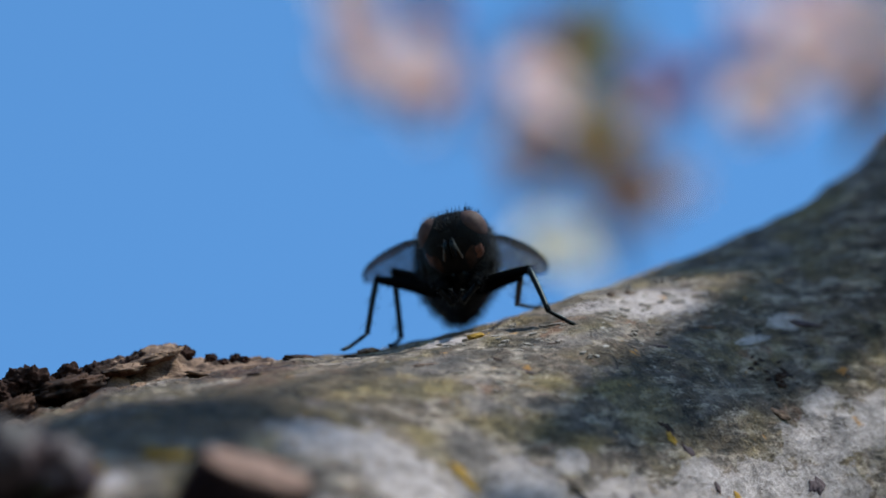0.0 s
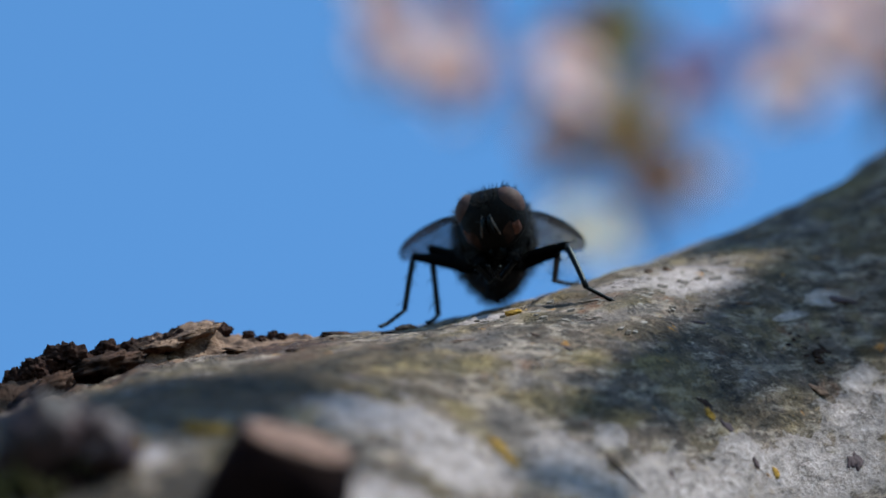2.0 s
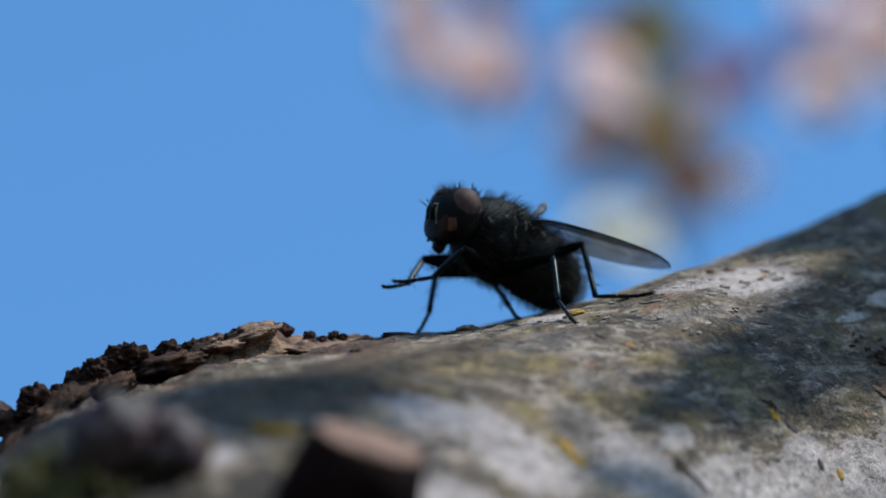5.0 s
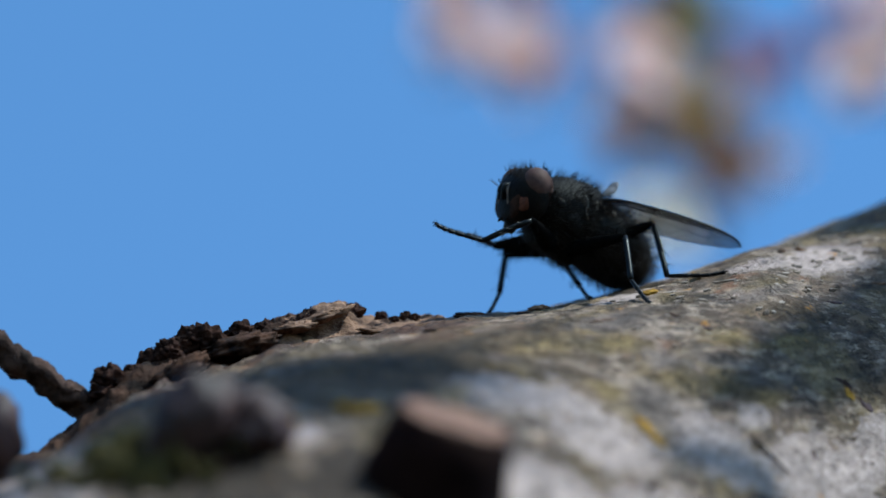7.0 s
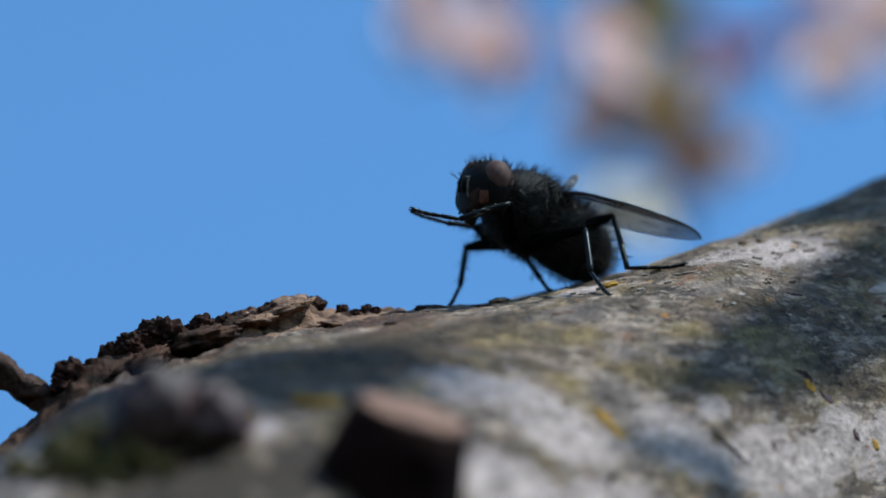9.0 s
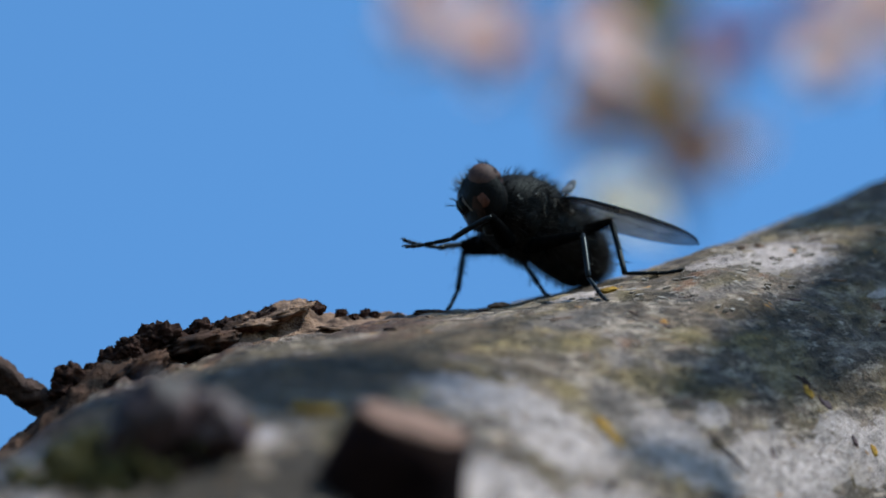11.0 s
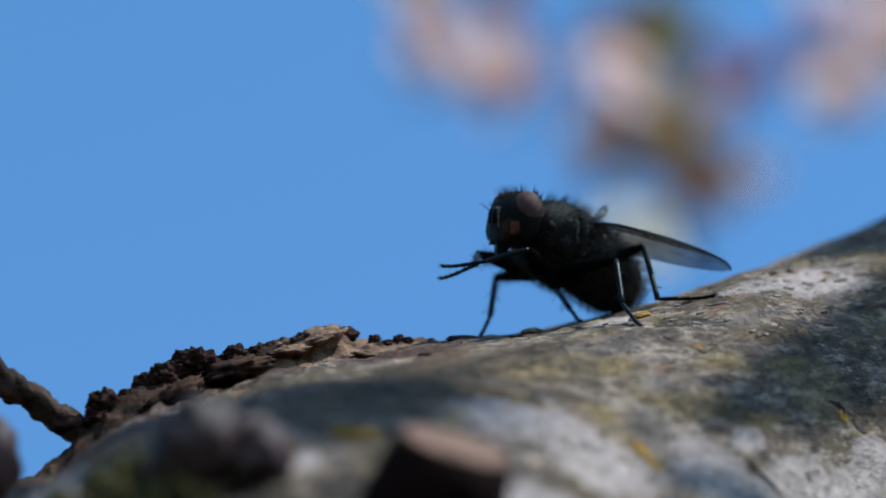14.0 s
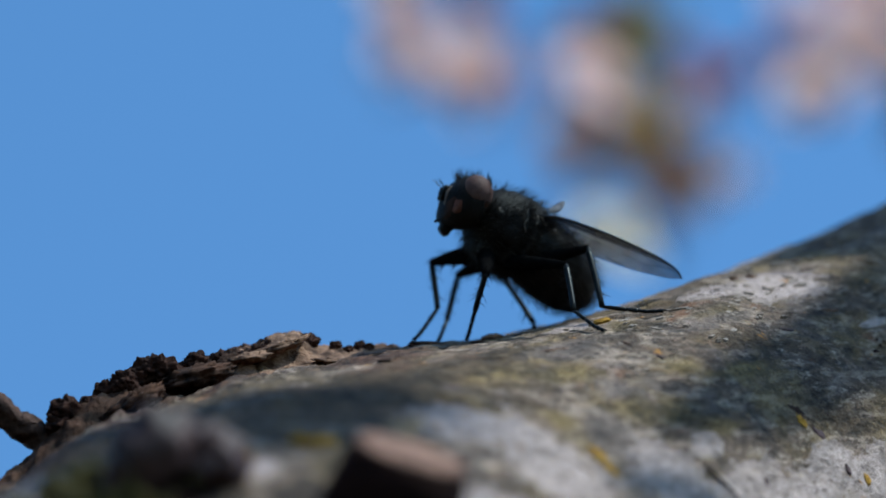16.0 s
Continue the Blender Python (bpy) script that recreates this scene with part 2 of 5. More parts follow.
# glints of the thorax side, put into a pale base colour
GLINT = simple("pale thorax glint", (0.20, 0.155, 0.13), 0.4, (0.018, 0.014, 0.012), 3.5, spec=0.35)
SILVER = simple("silvery face dust", (0.19, 0.14, 0.115), 0.5, (0.035, 0.024, 0.019), 1.8, spec=0.12)


def membrane(name, low, high):
    mat, nt, bs = material(name)
    clear = add(nt, "ShaderNodeBsdfTransparent", Color=(0.87, 0.86, 0.87, 1))
    at = coords_of(nt)
    bs.inputs["Base Color"].default_value = (0.045, 0.036, 0.035, 1)
    bs.inputs["Roughness"].default_value = 0.3
    mix = nt.nodes.new("ShaderNodeMixShader")
    nt.links.new(ramp(nt, noisy(nt, at, 0.7, 2), [(0.3, grey(low)), (0.7, grey(high))]), mix.inputs[0])
    nt.links.new(clear.outputs[0], mix.inputs[1])
    nt.links.new(bs.outputs[0], mix.inputs[2])
    nt.links.new(mix.outputs[0], nt.nodes["Material Output"].inputs["Surface"])
    bumped(nt, bs, noisy(nt, at, 1.5, 2), 0.3, 0.0002)
    return mat


WING = membrane("smoky wing membrane", 0.28, 0.46)
SMOKE = membrane("sooty wing margin", 0.62, 0.80)


def petal(name, colour, second):
    """Thin petals and leaves, which let light through."""
    mat = simple(name, colour, 0.6, second, 0.15, spec=0.2)
    nt = mat.node_tree
    bs = nt.nodes["Principled BSDF"]
    thin = nt.nodes.new("ShaderNodeBsdfTranslucent")
    nt.links.new(bs.inputs["Base Color"].links[0].from_socket, thin.inputs["Color"])
    mix = add(nt, "ShaderNodeMixShader", Fac=0.6)
    nt.links.new(bs.outputs[0], mix.inputs[1])
    nt.links.new(thin.outputs[0], mix.inputs[2])
    nt.links.new(mix.outputs[0], nt.nodes["Material Output"].inputs["Surface"])
    return mat


CALYX = petal("whitish wing scale", (0.50, 0.47, 0.50), (0.34, 0.31, 0.33))
PETAL = petal("pinkish white petal", (0.86, 0.655, 0.60), (0.80, 0.58, 0.53))
PINK = petal("deep pink bud", (0.60, 0.26, 0.30), (0.42, 0.14, 0.18))
YOUNG = petal("olive young leaf", (0.26, 0.20, 0.025), (0.16, 0.10, 0.02))
RUST = petal("bronze young leaf", (0.34, 0.16, 0.06), (0.17, 0.075, 0.03))
OCHRELEAF = petal("ochre young leaf", (0.50, 0.30, 0.06), (0.34, 0.18, 0.04))
CREAM = petal("cream petal", (0.95, 0.86, 0.70), (0.90, 0.78, 0.60))
DARKTWIG = simple("dark brown twig bark", (0.078, 0.042, 0.032), 0.85, (0.012, 0.0065, 0.005), 1.1, bump=1.0, spec=0.1)
TWIG = simple("thin twig bark", (0.1150, 0.0630, 0.0617), 0.8, (0.0575, 0.0315, 0.0304), 0.2, spec=0.2)


# ---- shapes, in millimetres ----
class Shape:
    def __init__(self):
        self.v, self.f = [], []

    def put(self, verts, faces):
        n = len(self.v)
        self.v += [tuple(p) for p in verts]
        self.f += [tuple(i + n for i in face) for face in faces]
        return self

    def tube(self, points, radii, n=8, flat=1.0, caps=True):
        """A tapered round bar through the points."""
        pts = [Vector(p) for p in points]
        verts, faces, side = [], [], None
        for i, p in enumerate(pts):
            d = (pts[min(i + 1, len(pts) - 1)] - pts[max(i - 1, 0)]).normalized()
            if side is None:
                side = d.cross(Vector((0, 0, 1)))
                side = d.cross(Vector((0, 1, 0))) if side.length < 0.1 else side
            side = (side - d * side.dot(d)).normalized()
            up = d.cross(side)
            for k in range(n):
                a = 2 * math.pi * k / n
                verts.append(p + (side * math.cos(a) + up * math.sin(a) * flat) * radii[i])
        for i in range(len(pts) - 1):
            for k in range(n):
                a, b = i * n + k, i * n + (k + 1) % n
                faces.append((a, b, b + n, a + n))
        if caps:
            faces.append(tuple(range(n - 1, -1, -1)))
            faces.append(tuple((len(pts) - 1) * n + k for k in range(n)))
        return self.put(verts, faces)

    def ball(self, centre, radii, n=16, m=10, lump=0.0, seed=0.0, turn=None):
        verts, faces = [], []
        c, turn = Vector(centre), turn or Matrix.Identity(3)
        for i in range(m + 1):
            th = math.pi * i / m
            for k in range(n):
                a = 2 * math.pi * k / n
                d = Vector((math.sin(th) * math.cos(a), math.sin(th) * math.sin(a), math.cos(th)))
                r = 1 + lump * noise.noise(d * 2.3 + Vector((seed, seed * 1.7, 0)))
                verts.append(c + turn @ Vector((d.x * radii[0] * r, d.y * radii[1] * r, d.z * radii[2] * r)))
        for i in range(m):
            for k in range(n):
                a, b = i * n + k, i * n + (k + 1) % n
                faces.append((a, a + n, b + n, b))
        return self.put(verts, faces)

    def loft(self, rings, n=32, power=2.0):
        """Rings of x, half width, half height above, half height below and the middle's height."""
        verts, faces = [], []
        for x, w, up, down, zc in rings:
            for k in range(n):
                a = 2 * math.pi * k / n
                c, s = math.cos(a), math.sin(a)
                c = math.copysign(abs(c) ** (2 / power), c)
                s = math.copysign(abs(s) ** (2 / power), s)
                verts.append((x, w * c, zc + (up if s > 0 else down) * s))
        for i in range(len(rings) - 1):
            for k in range(n):
                a, b = i * n + k, i * n + (k + 1) % n
                faces.append((a, b, b + n, a + n))
        faces.append(tuple(range(n - 1, -1, -1)))
        faces.append(tuple((len(rings) - 1) * n + k for k in range(n)))
        return self.put(verts, faces)

    def spine(self, root, tip, bend, r):
        """A curved bristle."""
        a, b = Vector(root), Vector(tip)
        return self.tube([a, (a + b) / 2 + Vector(bend), b], [r, r * 0.65, r * 0.12], 3, caps=False)

    def grow(self, by):
        self.v = [(x * by, y * by, z * by) for x, y, z in self.v]
        return self

    def mesh(self, name, mat, smooth=True):
        me = bpy.data.meshes.new(name)
        me.from_pydata([(x * MM, y * MM, z * MM) for x, y, z in self.v], [], self.f)
        me.materials.append(mat)
        if smooth:
            me.polygons.foreach_set("use_smooth", [True] * len(me.polygons))
        me.update()
        return me


def part(name, shape, mat, parent=None, label="", m=None, smooth=True):
    ob = new(name, shape.mesh(name, mat, smooth))
    ob.parent = parent
    if m is not None:
        ob.matrix_basis = m
    if label:
        tagged(ob, label)
    return ob


def smooth_table(xs, ys):
    """A smooth curve through a table."""
    xs, ys = np.array(xs, float), np.array(ys, float)
    d = np.diff(ys) / np.diff(xs)
    m = np.r_[d[0], np.where(d[:-1] * d[1:] > 0, 2 * d[:-1] * d[1:] / (d[:-1] + d[1:] + 1e-12), 0), d[-1]]

    def at(x):
        x = np.clip(x, xs[0], xs[-1])
        i = np.clip(np.searchsorted(xs, x) - 1, 0, len(xs) - 2)
        h = xs[i + 1] - xs[i]
        t = (x - xs[i]) / h
        return ((1 + 2 * t) * (1 - t) ** 2 * ys[i] + t * (1 - t) ** 2 * h * m[i]
                + t * t * (3 - 2 * t) * ys[i + 1] + t * t * (t - 1) * h * m[i + 1])

    return at


# ---- the bough ----
crest_z = smooth_table(
    [-90, -45, -33.4, -30.2, -28.5, -25.7, -22, -18, -16.4, -14, -10, -6, -3.5, 0, 3.4, 6, 8.7, 11, 14, 18.5, 20.3, 22.5, 24, 30, 95],
    [-52, -16, -8.8, -8.2, -7.0, -5.1, -4.0, -2.7, -2.4, -2.1, -1.35, -0.95, -0.45, 0.4, 1.45, 2.4, 3.3, 4.15, 5.4, 7.45, 8.9, 10.3, 12.0, 16.0, 55])
ridge_z = smooth_table([-36, -33.4, -30.2, -28.5, -25.7, -22, -18, -16.4, -14, -10, -6], [-10.2, -8.8, -7.3, -5.6, -3.4, -2.35, -1.35, -1.2, -1.55, -1.4, -1.0])
crest_y = smooth_table([-90, -40, -28, -16, -8, 0, 5, 10, 18, 30, 95], [-50, -10, -4, 3, 5, 8, 12, 20, 27, 38, 100])
half_y = smooth_table([-90, -40, -14, -7.6, 0, 4, 10, 18, 30, 95], [50, 82, 78, 62, 44, 38, 36, 29, 28, 26])
half_z = smooth_table([-90, -40, 0, 95], [34, 32, 30, 27])


def bough_point(x, a):
    """A point of the smooth bough at x; the angle a is 0 on top and grows towards the viewer."""
    b = float(half_z(x))
    return Vector((x, float(crest_y(x)) - float(half_y(x)) * math.sin(a), float(crest_z(x)) - b + b * math.cos(a)))


def bough_height(x, y):
    s = (float(crest_y(x)) - y) / float(half_y(x))
    b = float(half_z(x))
    return float(crest_z(x)) - b + b * math.sqrt(max(0.0, 1 - s * s))


def bough_at(x, z):
    """The viewer's side of the bough at x and a height."""
    b = float(half_z(x))
    c = min(1.0, max(-1.0, 1 - (float(crest_z(x)) - z) / b))
    return Vector((x, float(crest_y(x)) - float(half_y(x)) * math.sqrt(1 - c * c), z))


def bough():
    xs = np.r_[np.linspace(-90, -40, 26)[:-1], np.linspace(-40, 28, 330), np.linspace(28, 95, 30)[1:]]
    an = np.r_[np.linspace(-2.9, -0.35, 26)[:-1], np.linspace(-0.35, 1.0, 250), np.linspace(1.0, 3.38, 60)[1:-1]]
    verts, faces = [], []
    for x in xs:
        for a in an:
            p = bough_point(x, a)
            n = Vector((0, -math.sin(a), math.cos(a)))
            q = Vector((p.x * 0.6, p.y, p.z * 1.3))
            d = 0.16 * noise.noise(q * 0.16) + 0.16 * noise.noise(q * 0.45 + Vector((7, 0, 0)))
            d += 0.15 * noise.noise(q * 1.1) + 0.09 * noise.noise(q * 2.6)
            d -= 0.22 * max(0.0, noise.noise(q * 0.8 + Vector((0, 31, 0))) - 0.35)
            # torn, craggy bark along the crest's low end
            torn = min(1.0, max(0.0, (-9.5 - x) / 4)) * min(1.0, max(0.0, (x + 36) / 4))
            if torn:
                front = float(crest_y(x)) - p.y
                torn *= math.exp(-((front - 3) / 9) ** 2)
                r = Vector((p.x * 0.8, p.y * 0.45, p.z))
                d += torn * (0.42 * noise.noise(r * 0.55 + Vector((3, 9, 0))) + 0.40 * noise.noise(r * 1.25) + 0.26 * noise.noise(r * 2.6) - 0.30 * max(0.0, noise.noise(r * 0.9 + Vector((0, 0, 17)))))
            verts.append(p + n * d)
    m = len(an)
    for i in range(len(xs) - 1):
        for k in range(m):
            a, b = i * m + k, i * m + (k + 1) % m
            faces.append((a, b, b + m, a + m))
    faces.append(tuple(range(m)))
    faces.append(tuple((len(xs) - 1) * m + k for k in range(m - 1, -1, -1)))
    ob = part("bough", Shape().put(verts, faces), BARK)
    ob.matrix_basis = LEAN
    return tagged(ob, "grey bough with pale crust, olive moss and ochre lichen", "branch")


BOUGH = bough()


def on_bough(name, shape, mat, label="", m=None, parent=None):
    """A part of the bough."""
    return part(name, shape, mat, parent or BOUGH, label, m)


# ---- the fly: x ahead, y to its left, z up ----
FEMUR = {"front": 3.3, "middle": 4.5, "hind": 4.1}
TIBIA = {"front": 2.8, "middle": 3.2, "hind": 3.8}
TARSUS = {"front": 2.7, "middle": 2.8, "hind": 3.5}
HIP = {"front": (1.35, 0.75, -1.75), "middle": (0.25, 1.0, -1.85), "hind": (-0.9, 0.85, -1.75)}
NECK = (2.42, 0.0, 0.74)


def hip(side, which):
    x, y, z = HIP[which]
    return Vector((x, y if side == "left" else -y, z))


def facing(x, y, z, ahead, up):
    """The fly's pose from its place in millimetres and the ways that its nose and its back point."""
    a = Vector(ahead).normalized()
    left = Vector(up).cross(a).normalized()
    m = Matrix((a, left, a.cross(left))).transposed().to_4x4()
    return Matrix.Translation((x * MM, y * MM, z * MM)) @ m


def along(root, way, hint=(0, 0, 1)):
    """A pose at root, in millimetres, with its x axis along way."""
    a = Vector(way).normalized()
    side = Vector(hint).cross(a)
    side = Vector((0, 1, 0)).cross(a) if side.length < 0.05 else side
    side.normalize()
    m = Matrix((a, side, a.cross(side))).transposed().to_4x4()
    return Matrix.Translation(Vector(root) * MM) @ m


def hairs(shape, rng, count, length, radius, sweep, keep=lambda p, n: True):
    """Bristles on a lofted body, swept backwards."""
    out, tries = Shape(), 0
    faces = [f for f in shape.f if len(f) == 4]
    while len(out.v) < count * 9 and tries < count * 20:
        tries += 1
        a, b, c, d = (Vector(shape.v[i]) for i in rng.choice(faces))
        u, w = rng.random(), rng.random()
        p = a.lerp(b, u).lerp(d.lerp(c, u), w)
        n = (b - a).cross(d - a)
        if n.length < 1e-6:
            continue
        n.normalize()
        if n.dot(p - Vector((p.x, 0, 0))) < 0:
            n = -n
        if not keep(p, n):
            continue
        size = length * rng.uniform(0.55, 1.25)
        way = (n + Vector((-sweep, 0, 0.1)) + Vector([rng.uniform(-0.25, 0.25) for _ in range(3)])).normalized()
        out.spine(p - n * 0.03, p + way * size, n * size * 0.10, radius * rng.uniform(0.7, 1.2))
    return out


def leg_bar(length, r0, r1, rng, spines, mid=1.0):
    """A leg segment along x, with its bristles."""
    n = 9
    pts = [(length * i / (n - 1), 0, 0.05 * math.sin(math.pi * i / (n - 1))) for i in range(n)]
    radii = [(r0 + (r1 - r0) * i / (n - 1)) * (1 + (mid - 1) * math.sin(math.pi * i / (n - 1))) for i in range(n)]
    radii[0] *= 0.75
    out = Shape().tube(pts, radii, 10)
    for _ in range(spines):
        x = length * rng.uniform(0.05, 0.98)
        a = rng.uniform(0, 2 * math.pi)
        n3 = Vector((0, math.cos(a), math.sin(a)))
        size = rng.uniform(0.16, 0.42) if rng.random() < 0.7 else 0.6
        root = Vector((x, 0, 0)) + n3 * (r0 + (r1 - r0) * x / length) * 0.8
        out.spine(root, root + (n3 + Vector((0.9, 0, 0))).normalized() * size, n3 * 0.03, 0.022)
    return out


def foot(length, rng):
    """Five beads and two claws."""
    out, x = Shape(), 0.0
    for k, share in enumerate((0.38, 0.19, 0.15, 0.12, 0.12)):
        step = length * share
        out.tube([(x, 0, 0), (x + step * 0.15, 0, 0), (x + step * 0.8, 0, 0), (x + step, 0, 0)], [0.085, 0.105 - 0.003 * k, 0.12 - 0.002 * k, 0.10], 8)
        for _ in range(5):
            a = rng.uniform(0, 6.28)
            root = Vector((x + step * rng.uniform(0.3, 0.95), 0.07 * math.cos(a), 0.07 * math.sin(a)))
            out.spine(root, root + Vector((0.16, 0.12 * math.cos(a), 0.12 * math.sin(a))), (0, 0, 0), 0.016)
        x += step
    for s in (-1, 1):
        out.tube([(x - 0.03, 0, 0), (x + 0.09, 0.07 * s, 0.05), (x + 0.17, 0.10 * s, -0.03)], [0.04, 0.03, 0.008], 5)
    # the last beads lie flatter on the bark
    out.v = [(x, y, z + 0.45 * max(0.0, x / length - 0.62) ** 1.5 * length * 0.5) for x, y, z in out.v]
    return out


def wing(parent, side):
    s = 1 if side == "left" else -1
    length, wide = 8.5, 1.0
    top = smooth_table([0, 0.08, 0.25, 0.5, 0.75, 0.90, 0.97, 1.0], [0.10, 0.38, 0.68, 0.80, 0.68, 0.42, 0.14, -0.20])
    low = smooth_table([0, 0.06, 0.2, 0.4, 0.65, 0.86, 0.96, 1.0], [-0.25, -0.70, -1.02, -1.14, -1.02, -0.72, -0.46, -0.20])
    n, m = 40, 14
    verts, faces = [], []
    for layer in (0.012, -0.012):
        for i in range(n + 1):
            u = i / n
            a, b = float(top(u)), float(low(u))
            for k in range(m + 1):
                v = k / m
                y = a + (b - a) * v
                z = 0.10 * math.sin(3.1 * u) - 0.16 * (v ** 2) * math.sin(2.5 * u + 0.4) + 0.035 * math.sin(9 * v + 2 * u)
                verts.append((-u * length, -s * y * wide, z + layer))
    w = m + 1
    for layer in (0, 1):
        o = layer * (n + 1) * w
        for i in range(n):
            for k in range(m):
                q = (o + i * w + k, o + i * w + k + 1, o + (i + 1) * w + k + 1, o + (i + 1) * w + k)
                faces.append(q if layer == 0 else q[::-1])
    base = along((-0.7, 1.5 * s, 1.05), (1, 0, 0))
    splay = radians(26)
    out_way = Vector((-math.cos(splay), s * math.sin(splay), -0.138)).normalized()
    m4 = Matrix.Translation(base.translation)
    x_axis = -out_way
    in_way = Vector((0, -s, 0))
    in_way = (in_way - x_axis * in_way.dot(x_axis)).normalized()
    up = x_axis.cross(in_way) * (-s)
    tilt = radians(40)
    y_axis = (in_way * math.cos(tilt) - up * math.sin(tilt)).normalized() * s
    turn = Matrix((x_axis, y_axis, x_axis.cross(y_axis))).transposed().to_4x4()
    ob = part("wing", Shape().put(verts, faces), WING, parent, "smoky clear veined wing", m4 @ turn)

    def spot(u, v):
        a, b = float(top(u)), float(low(u))
        z = 0.10 * math.sin(3.1 * u) - 0.16 * (v ** 2) * math.sin(2.5 * u + 0.4) + 0.035 * math.sin(9 * v + 2 * u)
        return (-u * length, -s * (a + (b - a) * v) * wide, z)

    veins = Shape()
    lines = [([(0, 0.15), (0.15, 0.0), (0.4, 0.0), (0.65, 0.0), (0.85, 0.0), (0.96, 0.02), (0.995, 0.4)], 0.085),
             ([(0.02, 0.3), (0.15, 0.10), (0.35, 0.05), (0.5, 0.01)], 0.05),
             ([(0.02, 0.4), (0.2, 0.20), (0.5, 0.14), (0.8, 0.06), (0.93, 0.03)], 0.045),
             ([(0.2, 0.22), (0.45, 0.26), (0.75, 0.24), (0.97, 0.3)], 0.035),
             ([(0.03, 0.5), (0.25, 0.42), (0.55, 0.46), (0.74, 0.56), (0.80, 0.46), (0.95, 0.28)], 0.035),
             ([(0.03, 0.55), (0.2, 0.6), (0.45, 0.72), (0.62, 0.98)], 0.032),
             ([(0.45, 0.26), (0.47, 0.45)], 0.03), ([(0.60, 0.50), (0.52, 0.80)], 0.03),
             ([(0.03, 0.6), (0.12, 0.8), (0.24, 0.97)], 0.03)]
    for line, r in lines:
        us, vs = zip(*line)
        at = smooth_table(range(len(us)), us), smooth_table(range(len(vs)), vs)
        steps = np.linspace(0, len(us) - 1, 5 * len(us))
        pts = [spot(float(at[0](q)), float(at[1](q))) for q in steps]
        r = r if r > 0.08 else r * 0.6
        veins.tube(pts, [r * (1 - 0.45 * i / len(pts)) for i in range(len(pts))], 5)
    part("venation", veins, LEGS, ob, "dark wing veins")
    edge = Shape()
    n = 40
    edge.put([tuple(Vector(spot(0.03 + 0.93 * i / n, v)) + Vector((0, 0, 0.03))) for i in range(n + 1) for v in (0.0, 0.10, 0.10 + 0.12 * math.sin(math.pi * (0.1 + 0.85 * i / n)))],
             [(3 * i + k, 3 * i + k + 1, 3 * i + k + 4, 3 * i + k + 3) for i in range(n) for k in (0, 1)])
    part("wing_margin", edge, SMOKE, ob, "sooty front margin of the wing")
    return ob


